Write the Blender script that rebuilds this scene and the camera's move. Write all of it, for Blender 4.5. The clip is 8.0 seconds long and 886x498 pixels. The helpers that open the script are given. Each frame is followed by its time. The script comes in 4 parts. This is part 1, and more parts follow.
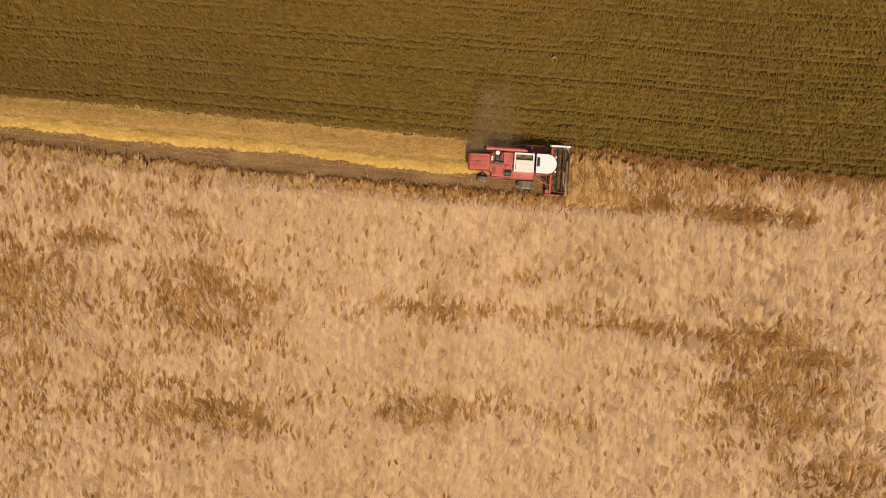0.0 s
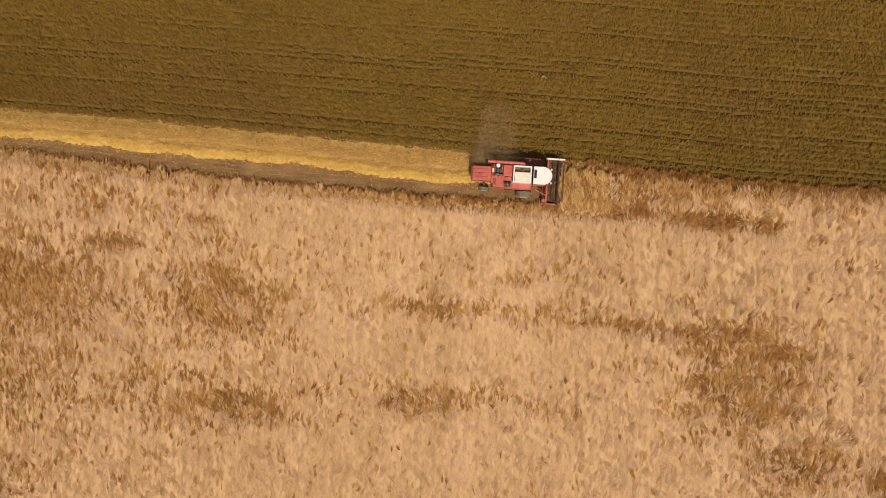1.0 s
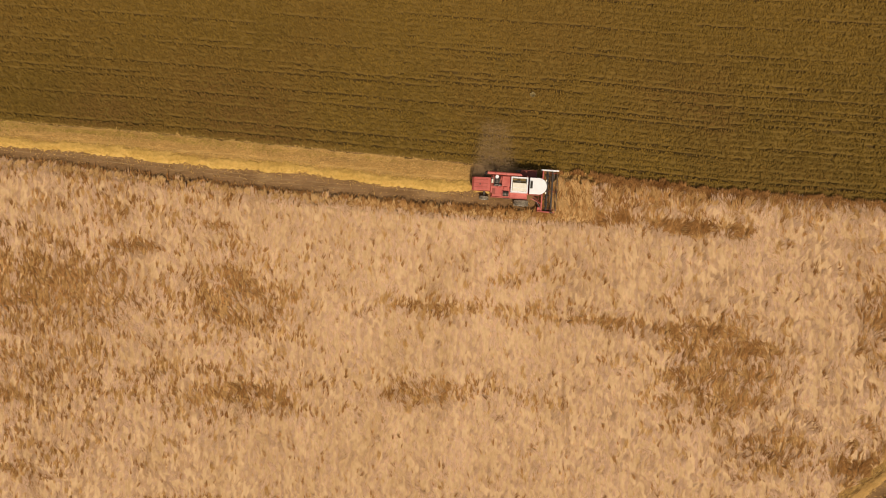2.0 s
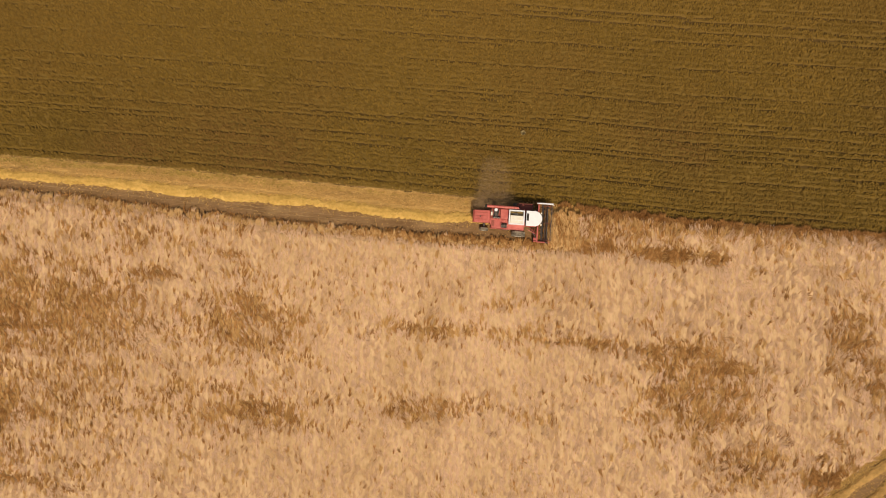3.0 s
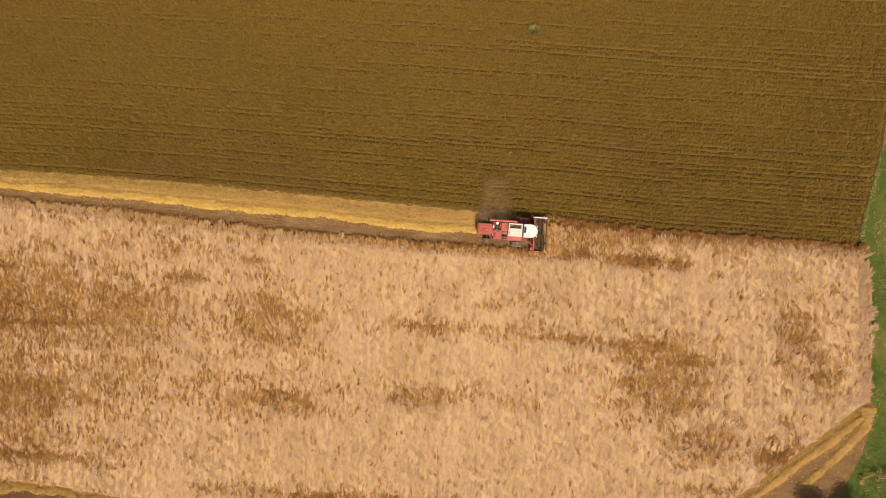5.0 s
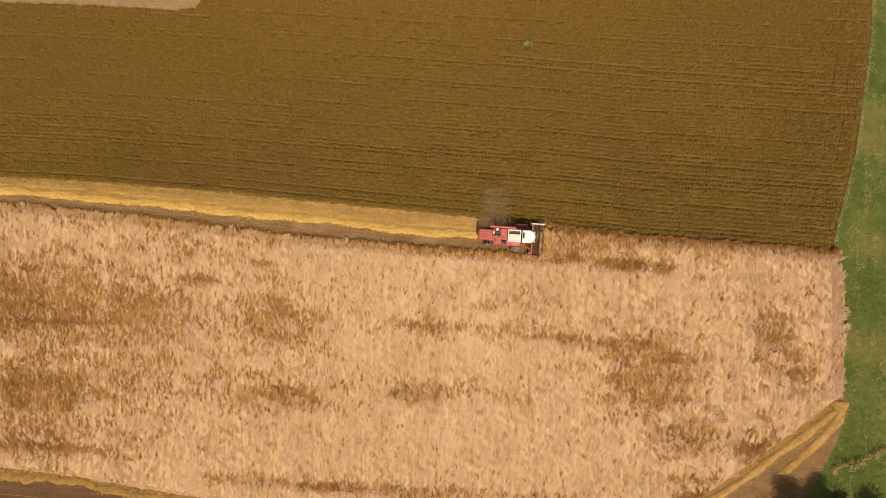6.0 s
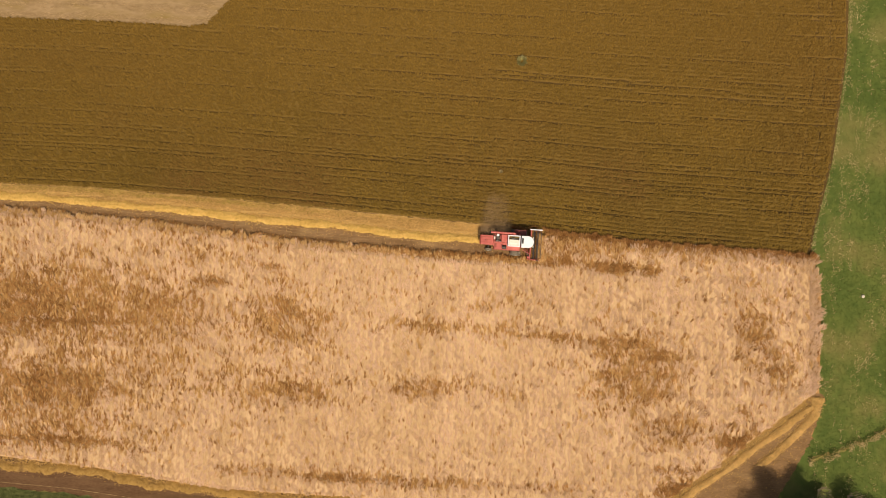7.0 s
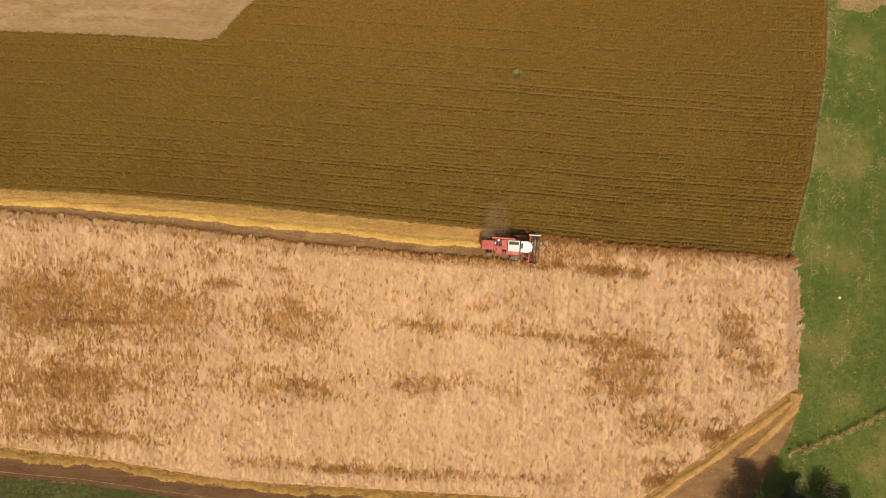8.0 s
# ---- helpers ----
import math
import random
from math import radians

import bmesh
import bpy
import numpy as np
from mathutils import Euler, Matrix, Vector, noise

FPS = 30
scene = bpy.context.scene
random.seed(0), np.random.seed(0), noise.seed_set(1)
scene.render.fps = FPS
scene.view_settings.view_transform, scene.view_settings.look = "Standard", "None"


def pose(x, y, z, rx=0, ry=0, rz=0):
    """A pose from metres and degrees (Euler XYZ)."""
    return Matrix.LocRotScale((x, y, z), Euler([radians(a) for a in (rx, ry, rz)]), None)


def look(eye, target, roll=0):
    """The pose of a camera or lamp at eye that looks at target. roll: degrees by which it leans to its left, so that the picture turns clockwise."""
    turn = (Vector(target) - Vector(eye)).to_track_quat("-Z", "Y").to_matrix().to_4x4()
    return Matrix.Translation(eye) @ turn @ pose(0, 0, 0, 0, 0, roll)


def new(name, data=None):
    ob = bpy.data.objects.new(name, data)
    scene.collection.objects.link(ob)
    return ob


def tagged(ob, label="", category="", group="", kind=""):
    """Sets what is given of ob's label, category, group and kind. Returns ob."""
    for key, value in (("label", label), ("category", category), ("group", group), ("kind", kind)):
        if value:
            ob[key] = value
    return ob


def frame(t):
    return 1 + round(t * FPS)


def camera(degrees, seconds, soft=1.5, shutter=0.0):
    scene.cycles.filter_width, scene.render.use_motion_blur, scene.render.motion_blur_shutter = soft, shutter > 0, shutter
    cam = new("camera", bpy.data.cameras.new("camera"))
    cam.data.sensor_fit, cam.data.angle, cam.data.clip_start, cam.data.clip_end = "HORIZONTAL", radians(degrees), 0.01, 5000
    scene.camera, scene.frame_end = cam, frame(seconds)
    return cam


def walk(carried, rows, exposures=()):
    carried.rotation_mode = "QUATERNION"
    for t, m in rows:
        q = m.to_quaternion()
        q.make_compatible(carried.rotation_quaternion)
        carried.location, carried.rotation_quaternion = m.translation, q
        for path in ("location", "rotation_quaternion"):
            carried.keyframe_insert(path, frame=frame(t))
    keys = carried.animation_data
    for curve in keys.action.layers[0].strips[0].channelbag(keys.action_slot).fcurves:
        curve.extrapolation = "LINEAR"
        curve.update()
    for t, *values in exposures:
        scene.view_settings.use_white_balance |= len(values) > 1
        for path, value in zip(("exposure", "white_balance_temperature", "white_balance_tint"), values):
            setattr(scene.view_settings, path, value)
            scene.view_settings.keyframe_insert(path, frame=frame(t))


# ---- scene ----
cam = camera(55.0, 8.0, soft=1.0, shutter=0.5)
PATH = [
    (0, pose(0.000, -0.000, 72.000, 1.198, 1.349, -0.000)),
    (0.5, pose(0.095, 0.384, 75.199, 0.956, 1.292, -0.007)),
    (1, pose(0.161, 0.767, 78.404, 0.771, 1.227, 0.012)),
    (1.5, pose(0.247, 1.155, 81.647, 0.608, 1.156, -0.011)),
    (1.7, pose(0.313, 1.305, 82.943, 0.539, 1.119, -0.006)),
    (2.5, pose(0.685, 1.880, 88.096, 0.328, 1.146, -0.034)),
    (2.8, pose(0.824, 2.095, 90.028, 1.091, 1.156, -0.045)),
    (3, pose(0.906, 2.222, 91.285, 1.768, 1.145, -0.110)),
    (3.5, pose(1.065, 2.498, 94.416, 1.693, 1.140, -0.104)),
    (4, pose(1.130, 2.714, 97.528, 1.623, 1.096, -0.089)),
    (4.5, pose(1.110, 2.920, 100.664, 1.556, 1.009, -0.118)),
    (6, pose(0.927, 3.796, 110.116, 1.334, 0.666, -0.084)),
    (6.5, pose(0.827, 4.264, 113.251, 1.190, 0.551, -0.055)),
    (7, pose(0.708, 4.898, 116.389, 0.975, 0.454, -0.030)),
    (7.5, pose(0.552, 5.647, 119.540, 0.714, 0.338, -0.040)),
    (8, pose(0.371, 6.457, 122.689, 0.457, 0.204, -0.034)),
]
walk(cam, PATH, [(0, -0.31, 8350, 12), (1.7, -0.34, 8400, 12), (3.0, -0.27, 8400, 12), (3.6, -0.23, 8400, 12), (5.0, -0.18, 8400, 12), (8, -0.09, 8400, 12)])

# ---- light: high sun from the south, clear warm sky ----
SUN_EL, SUN_AZ = radians(60), radians(-10)   # azimuth of the shadows, from +y towards +x
world = bpy.data.worlds.new("sky")
scene.world = world
world.use_nodes = True
wn = world.node_tree.nodes
sky = wn.new("ShaderNodeTexSky")
sky.sky_type, sky.sun_disc = "NISHITA", False
sky.sun_elevation, sky.sun_rotation = SUN_EL, SUN_AZ + math.pi
sky.dust_density, sky.ozone_density = 4.0, 0.4   # hazy harvest air
wn["Background"].inputs[1].default_value = 0.080
world.node_tree.links.new(sky.outputs[0], wn["Background"].inputs[0])
sun = new("sun", bpy.data.lights.new("sun", "SUN"))
sun.data.energy, sun.data.angle, sun.data.color = 4.2, radians(0.5), (1.0, 0.915, 0.80)
shade_dir = Vector((math.sin(SUN_AZ) * math.cos(SUN_EL), math.cos(SUN_AZ) * math.cos(SUN_EL), -math.sin(SUN_EL)))
sun.matrix_world = look(Vector((0, 0, 60)) - shade_dir * 20, Vector((0, 0, 60)))


# ---- materials ----
def material(name, a, b, rough=0.8, scale=1.0, fine=12.0, mix=0.5, metal=0.0, bump=0.0, island=0.0, third=None, third_scale=0.1, third_cut=(0.5, 0.62), stretch=(1, 1, 1), through_light=0.0, ripening=None, third_stretch=(1, 1, 1)):
    """Two base colours mixed by noise at two scales; a third colour in patches; a spread of value piece by piece."""
    m = bpy.data.materials.new(name)
    m.use_nodes = True
    nt = m.node_tree
    nodes, link = nt.nodes, nt.links.new
    bsdf = nodes["Principled BSDF"]
    bsdf.inputs["Roughness"].default_value = rough
    bsdf.inputs["Metallic"].default_value = metal
    if "Specular IOR Level" in bsdf.inputs and rough >= 0.7:
        bsdf.inputs["Specular IOR Level"].default_value = 0.15
    geo = nodes.new("ShaderNodeNewGeometry")
    tc = nodes.new("ShaderNodeTexCoord")
    mp = nodes.new("ShaderNodeMapping")
    mp.inputs["Scale"].default_value = stretch
    link(tc.outputs["Object"], mp.inputs[0])

    mp3 = nodes.new("ShaderNodeMapping")
    mp3.inputs["Scale"].default_value = third_stretch
    link(tc.outputs["Object"], mp3.inputs[0])

    def noise_at(s, detail, by=mp):
        n = nodes.new("ShaderNodeTexNoise")
        n.inputs["Scale"].default_value = s
        n.inputs["Detail"].default_value = detail
        link(by.outputs[0], n.inputs["Vector"])
        return n.outputs["Fac"]

    big, small = noise_at(scale, 3), noise_at(fine, 4)
    add = nodes.new("ShaderNodeMath"); add.operation = "MULTIPLY_ADD"
    add.inputs[1].default_value = mix
    link(small, add.inputs[0])
    mul = nodes.new("ShaderNodeMath"); mul.operation = "MULTIPLY"; mul.inputs[1].default_value = 1 - mix
    link(big, mul.inputs[0]); link(mul.outputs[0], add.inputs[2])
    ramp = nodes.new("ShaderNodeValToRGB")
    ramp.color_ramp.elements[0].position, ramp.color_ramp.elements[1].position = 0.38, 0.62
    ramp.color_ramp.elements[0].color, ramp.color_ramp.elements[1].color = (*a, 1), (*b, 1)
    link(add.outputs[0], ramp.inputs[0])
    out = ramp.outputs[0]
    if third:
        patch = noise_at(third_scale, 5, mp3)
        cut = nodes.new("ShaderNodeMapRange")
        cut.inputs[1].default_value, cut.inputs[2].default_value = third_cut
        link(patch, cut.inputs[0])
        mx = nodes.new("ShaderNodeMix"); mx.data_type = "RGBA"
        link(cut.outputs[0], mx.inputs[0]); link(out, mx.inputs[6])
        mx.inputs[7].default_value = (*third, 1)
        out = mx.outputs[2]
    if ripening:   # colour of the crop's far side, and the two y between which it changes
        xyz = nodes.new("ShaderNodeSeparateXYZ")
        link(tc.outputs["Object"], xyz.inputs[0])
        gr = nodes.new("ShaderNodeMapRange")
        gr.inputs[1].default_value, gr.inputs[2].default_value = ripening[1:]
        link(xyz.outputs[1], gr.inputs[0])
        mg = nodes.new("ShaderNodeMix"); mg.data_type = "RGBA"
        link(gr.outputs[0], mg.inputs[0]); link(out, mg.inputs[6])
        mg.inputs[7].default_value = (*ripening[0], 1)
        out = mg.outputs[2]
    if island:
        hsv = nodes.new("ShaderNodeHueSaturation")
        mr = nodes.new("ShaderNodeMapRange")
        mr.inputs[3].default_value, mr.inputs[4].default_value = 1 - island, 1 + island
        link(geo.outputs["Random Per Island"], mr.inputs[0])
        link(mr.outputs[0], hsv.inputs["Value"]); link(out, hsv.inputs["Color"])
        out = hsv.outputs[0]
    link(out, bsdf.inputs["Base Color"])
    if through_light:
        tl = nodes.new("ShaderNodeBsdfTranslucent")
        link(out, tl.inputs["Color"])
        ms = nodes.new("ShaderNodeMixShader")
        ms.inputs[0].default_value = through_light
        link(bsdf.outputs[0], ms.inputs[1]); link(tl.outputs[0], ms.inputs[2])
        link(ms.outputs[0], nodes["Material Output"].inputs["Surface"])
    if bump:
        bp = nodes.new("ShaderNodeBump")
        bp.inputs["Strength"].default_value = bump
        bp.inputs["Distance"].default_value = 0.05
        link(add.outputs[0], bp.inputs["Height"]); link(bp.outputs[0], bsdf.inputs["Normal"])
    return m


M_GROUND = material("far_farmland", (0.20, 0.17, 0.06), (0.30, 0.22, 0.09), scale=0.01, fine=0.3, bump=0.3)
M_UNDER = material("straw_floor", (0.30, 0.16, 0.07), (0.46, 0.27, 0.125), scale=0.6, fine=5, bump=0.3)
M_SOIL = material("dry_brown_soil", (0.145, 0.083, 0.039), (0.235, 0.143, 0.073), scale=0.9, fine=7, bump=0.8, stretch=(0.3, 1, 1), third=(0.30, 0.20, 0.10), third_scale=0.9, third_cut=(0.55, 0.8), third_stretch=(0.25, 1, 1))
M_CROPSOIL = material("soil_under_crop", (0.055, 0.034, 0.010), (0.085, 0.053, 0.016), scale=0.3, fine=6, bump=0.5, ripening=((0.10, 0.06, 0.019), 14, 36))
M_CROP = material("olive_crop_leaf", (0.162, 0.105, 0.0225), (0.25, 0.157, 0.035), rough=0.75, scale=0.06, fine=1.6, island=0.2, third=(0.20, 0.116, 0.034), third_scale=0.045, third_cut=(0.48, 0.62), through_light=0.35, ripening=((0.224, 0.137, 0.031), 14, 38))
M_STEMS = material("close_wheat_stems", (0.40, 0.26, 0.135), (0.56, 0.39, 0.235), scale=0.5, fine=4, bump=0.3, stretch=(1, 0.45, 1))
M_WHEAT = material("ripe_wheat", (0.56, 0.386, 0.245), (0.71, 0.518, 0.385), rough=0.75, scale=0.4, fine=2.6, mix=0.5, island=0.07, through_light=0.42, stretch=(1, 0.45, 1))
M_GOLD = material("golden_wheat", (0.42, 0.243, 0.092), (0.60, 0.385, 0.178), rough=0.75, scale=0.5, fine=2.4, mix=0.55, island=0.14, through_light=0.36, stretch=(1, 0.4, 1))
# crop leaf colour darkened, so the shade low in the crop is painted in
M_CANOPY = material("shade_toned_lower_leaves", (0.112, 0.072, 0.017), (0.155, 0.099, 0.025), rough=0.8, scale=0.3, fine=3, bump=0.6, ripening=((0.150, 0.092, 0.023), 14, 38))
# brown of lodged wheat; also paints shade between tufts and along the cut edge
M_WHEAT_LOW = material("lodged_and_gap_shade_wheat", (0.255, 0.12, 0.040), (0.45, 0.245, 0.098), rough=0.8, scale=0.3, fine=1.8, island=0.25, through_light=0.3)
M_MARGIN = material("reddish_weeds", (0.19, 0.085, 0.028), (0.37, 0.195, 0.075), rough=0.8, scale=0.5, fine=1.5, island=0.35, through_light=0.3)
M_STUBBLE = material("pale_stubble", (0.50, 0.32, 0.122), (0.67, 0.45, 0.19), rough=0.8, scale=0.4, fine=2, island=0.2, through_light=0.3)
M_STRAW = material("yellow_straw", (0.53, 0.348, 0.103), (0.68, 0.465, 0.162), rough=0.75, scale=0.6, fine=3, island=0.15, through_light=0.2)
M_TRACK = material("trodden_dark_soil", (0.08, 0.042, 0.021), (0.13, 0.072, 0.038), scale=0.9, fine=7, bump=0.7, stretch=(0.3, 1, 1), third=(0.155, 0.094, 0.05), third_scale=0.8, third_cut=(0.55, 0.8), third_stretch=(0.2, 1, 1))
M_LITTER = material("chaff_on_soil", (0.33, 0.208, 0.078), (0.54, 0.36, 0.145), scale=0.8, fine=6, bump=0.5, stretch=(0.12, 1, 1), third=(0.25, 0.155, 0.065), third_scale=1.1, third_cut=(0.56, 0.72), third_stretch=(0.1, 1, 1))
M_VERGE = material("yellowish_verge_weeds", (0.31, 0.23, 0.055), (0.46, 0.345, 0.10), rough=0.75, scale=0.5, fine=2, island=0.25, through_light=0.35)
M_DULL = material("dull_green_crop", (0.075, 0.094, 0.031), (0.14, 0.152, 0.058), rough=0.75, scale=0.3, fine=1.6, island=0.25, through_light=0.3)
M_TWIG = material("bare_pale_twig", (0.30, 0.24, 0.17), (0.44, 0.37, 0.28), scale=4, fine=20)
M_OLDSTRAW = material("weathered_straw", (0.32, 0.195, 0.062), (0.47, 0.30, 0.108), rough=0.8, scale=0.7, fine=3, island=0.2, through_light=0.2, third=(0.22, 0.13, 0.055), third_scale=0.7, third_cut=(0.56, 0.7), bump=0.5)
M_MOWN = material("mown_straw", (0.29, 0.20, 0.11), (0.42, 0.30, 0.17), rough=0.8, scale=0.5, fine=3, island=0.2, through_light=0.2)
M_PALE = material("mown_pale_field", (0.235, 0.162, 0.085), (0.33, 0.235, 0.135), scale=0.35, fine=2.5, bump=0.5, third=(0.235, 0.165, 0.065), third_scale=0.5, third_cut=(0.5, 0.7), stretch=(0.4, 1, 1), third_stretch=(0.3, 1, 1))
M_GRASS = material("meadow_turf", (0.062, 0.098, 0.022), (0.112, 0.143, 0.036), scale=0.12, fine=0.9, bump=0.3, third=(0.17, 0.155, 0.055), third_scale=0.12, third_cut=(0.5, 0.68))
M_BLADE = material("grass_blade", (0.066, 0.104, 0.023), (0.126, 0.165, 0.043), rough=0.7, scale=0.12, fine=0.8, island=0.2, third=(0.19, 0.175, 0.065), third_scale=0.12, third_cut=(0.5, 0.68), through_light=0.4)
M_DRY = material("dry_grass_stalk", (0.38, 0.30, 0.145), (0.56, 0.45, 0.25), rough=0.8, scale=0.5, fine=3, island=0.25, through_light=0.3)
M_MIXED = material("mixed_wheat", (0.46, 0.28, 0.115), (0.68, 0.465, 0.24), rough=0.75, scale=0.5, fine=2.4, mix=0.5, island=0.16, through_light=0.36, stretch=(1, 0.4, 1))
M_BANK = material("grassy_earth", (0.20, 0.135, 0.055), (0.14, 0.14, 0.04), scale=0.8, fine=4, bump=0.6)
M_LEAF = material("tree_leaf", (0.04, 0.065, 0.018), (0.085, 0.11, 0.03), rough=0.55, scale=0.3, fine=2, island=0.35)
M_BARK = material("tree_bark", (0.10, 0.07, 0.045), (0.20, 0.15, 0.10), scale=3, fine=20, bump=0.8)
M_WEED = material("weed_leaf", (0.15, 0.14, 0.045), (0.21, 0.18, 0.065), rough=0.6, scale=2, fine=8, island=0.3)
M_STONE = material("pale_stone", (0.45, 0.42, 0.36), (0.62, 0.58, 0.50), scale=3, fine=15, bump=0.5)
M_RUT = material("pressed_pale_soil", (0.19, 0.125, 0.066), (0.29, 0.20, 0.108), scale=1.2, fine=6, stretch=(0.4, 1, 1))
M_DUST = material("brown_dust", (0.30, 0.20, 0.115), (0.41, 0.285, 0.165), scale=1, fine=4)
M_RED = material("faded_red_paint", (0.40, 0.078, 0.07), (0.51, 0.135, 0.118), rough=0.5, scale=1.5, fine=14, mix=0.4, bump=0.05)
# darker red for dusty parts; paints shade on far side panel and platform
M_DARKRED = material("dusty_and_shaded_red_paint", (0.20, 0.035, 0.028), (0.30, 0.075, 0.055), rough=0.6, scale=2, fine=16)
M_WHITE = material("white_paint", (0.68, 0.725, 0.80), (0.77, 0.815, 0.89), rough=0.4, scale=1.5, fine=12, mix=0.4)
M_CREAM = material("dusty_white_lid", (0.62, 0.60, 0.54), (0.74, 0.72, 0.66), rough=0.5, scale=2, fine=14)
M_BLACK = material("black_rubber", (0.02, 0.02, 0.02), (0.05, 0.045, 0.04), rough=0.8, scale=3, fine=20)
M_TYRE = material("dusty_tyre", (0.10, 0.09, 0.075), (0.26, 0.235, 0.19), rough=0.85, scale=3, fine=14)
M_STEEL = material("worn_steel", (0.16, 0.15, 0.145), (0.30, 0.28, 0.26), rough=0.5, metal=0.6, scale=3, fine=18)
M_DARKSTEEL = material("dark_oily_steel", (0.05, 0.045, 0.045), (0.11, 0.10, 0.095), rough=0.5, metal=0.4, scale=3, fine=18)
M_GRAIN = material("threshed_grain", (0.20, 0.135, 0.05), (0.30, 0.21, 0.085), scale=4, fine=40, bump=0.4)
M_GLASS = material("tinted_cab_glass", (0.02, 0.03, 0.03), (0.04, 0.05, 0.05), rough=0.08, scale=2, fine=8)
M_LAMP = material("lamp_lens", (0.7, 0.68, 0.6), (0.8, 0.78, 0.7), rough=0.15, scale=4, fine=20)


# ---- mesh helpers ----
rng = np.random.default_rng(7)


def np_mesh(name, verts, loops, counts, mat):
    me = bpy.data.meshes.new(name)
    me.vertices.add(len(verts)); me.vertices.foreach_set("co", np.asarray(verts, np.float32).ravel())
    me.loops.add(len(loops)); me.loops.foreach_set("vertex_index", np.asarray(loops, np.int32))
    me.polygons.add(len(counts))
    me.polygons.foreach_set("loop_start", np.r_[0, np.cumsum(counts)[:-1]].astype(np.int32))
    me.update(calc_edges=True)
    me.materials.append(mat)
    return me


def strands(name, mat, xy, height, lean, width, z0=0.0, origin=(0, 0, 0), knee=0.82, tip=0.9):
    """Bent, tapered blades, one island each: foot, knee and tip."""
    n = len(xy)
    height, width, z0 = (np.broadcast_to(v, n) for v in (height, width, z0))
    length = np.maximum(np.hypot(lean[:, 0], lean[:, 1]), 1e-4)
    side = np.column_stack([-lean[:, 1], lean[:, 0]]) / length[:, None]
    v = np.empty((n, 4, 3), np.float32)
    for k, (f, s, h) in enumerate(((0, 0, 0), (0.42, -0.5, knee), (0.42, 0.5, knee), (1, 0, tip))):
        v[:, k, :2] = xy + f * lean + s * width[:, None] * side - np.array(origin[:2])
        v[:, k, 2] = z0 + h * height - origin[2]
    base = (np.arange(n) * 4)[:, None]
    loops = (base + np.array([0, 2, 1, 1, 2, 3])).ravel()
    return np_mesh(name, v.reshape(-1, 3), loops, np.full(2 * n, 3), mat)


def clump(x, y, w, l, seed):
    """The nearest of many scattered clump centres, spaced w by l: three random numbers that belong to it."""
    table = np.random.default_rng(seed).random((5, 600, 400))
    i, j = np.floor(x / w).astype(int), np.floor(y / l).astype(int)
    near = np.full(x.shape, 1e9); bi, bj = i.copy(), j.copy()
    for di in (-1, 0, 1):
        for dj in (-1, 0, 1):
            a, b = i + di, j + dj
            d = (x / w - a - table[0, a % 600, b % 400]) ** 2 + (y / l - b - table[1, a % 600, b % 400]) ** 2
            closer = d < near
            near = np.where(closer, d, near); bi = np.where(closer, a, bi); bj = np.where(closer, b, bj)
    return tuple(table[k, bi % 600, bj % 400] for k in (2, 3, 4))


def smooth_noise(x, y, scale, seed=0):
    """Cheap band-limited noise in -1..1 for plan-wide variation."""
    r = np.random.default_rng(seed)
    out = np.zeros_like(x)
    for k in range(7):
        a = r.uniform(0, 2 * np.pi); f = r.uniform(0.6, 1.6) / scale
        out += np.sin(2 * np.pi * f * (x * np.cos(a) + y * np.sin(a)) + r.uniform(0, 6.28))
    return out / 4


def curve(points):
    xs, ys = np.array(points, float).T
    order = np.argsort(xs)
    return lambda v: np.interp(v, xs[order], ys[order])


def sheet(name, mat, low, high, a0, a1, na, nb, z, label, category="ground", swap=False, rough=0.0, parent=None):
    """A ground sheet between two curves; swap: the curves give x for a y."""
    a = np.linspace(a0, a1, na)
    r = np.random.default_rng(len(name))
    lo, hi = np.broadcast_to(low(a), na) + rough * r.normal(0, 0.5, na), np.broadcast_to(high(a), na) + rough * r.normal(0, 0.5, na)
    b = np.linspace(0, 1, nb)[None, :]
    B = lo[:, None] * (1 - b) + hi[:, None] * b
    A = np.broadcast_to(a[:, None], B.shape)
    X, Y = (B, A) if swap else (A, B)
    V = np.stack([X, Y, np.full_like(X, z) if np.isscalar(z) else z(X, Y)], -1).reshape(-1, 3)
    i, j = np.meshgrid(np.arange(na - 1), np.arange(nb - 1), indexing="ij")
    q = (i * nb + j)
    quad = np.stack([q, q + nb, q + nb + 1, q + 1], -1) if not swap else np.stack([q, q + 1, q + nb + 1, q + nb], -1)
    me = np_mesh(name, V, quad.reshape(-1), np.full(q.size, 4), mat)
    ob = new(name, me)
    return tagged(ob, label, category, kind="structure")


# ---- plan: the curves of the fields ----
y_green = curve([(-140, 18), (-64, 16.1), (-48, 15.3), (-31, 13.9), (-15, 12.3), (1.2, 10.68), (5.3, 10.28), (13, 9.6), (25.7, 8.1), (35.6, 7.35), (49, 6.15), (60, 5.55)])
y_stand = curve([(-140, 16), (-64, 13.1), (-51.8, 12.1), (-39.5, 10.8), (-31.4, 9.8), (-23.2, 8.8), (-18.3, 8.1), (-6.9, 7.1), (5.3, 6.1), (13.7, 5.6), (20, 5.2)])
y_swath = curve([(-140, 16.6), (-64, 14.8), (-47.7, 13.7), (-31.4, 12.0), (-15.1, 10.4), (-2.8, 9.0), (5.3, 8.4), (20, 7.2)])
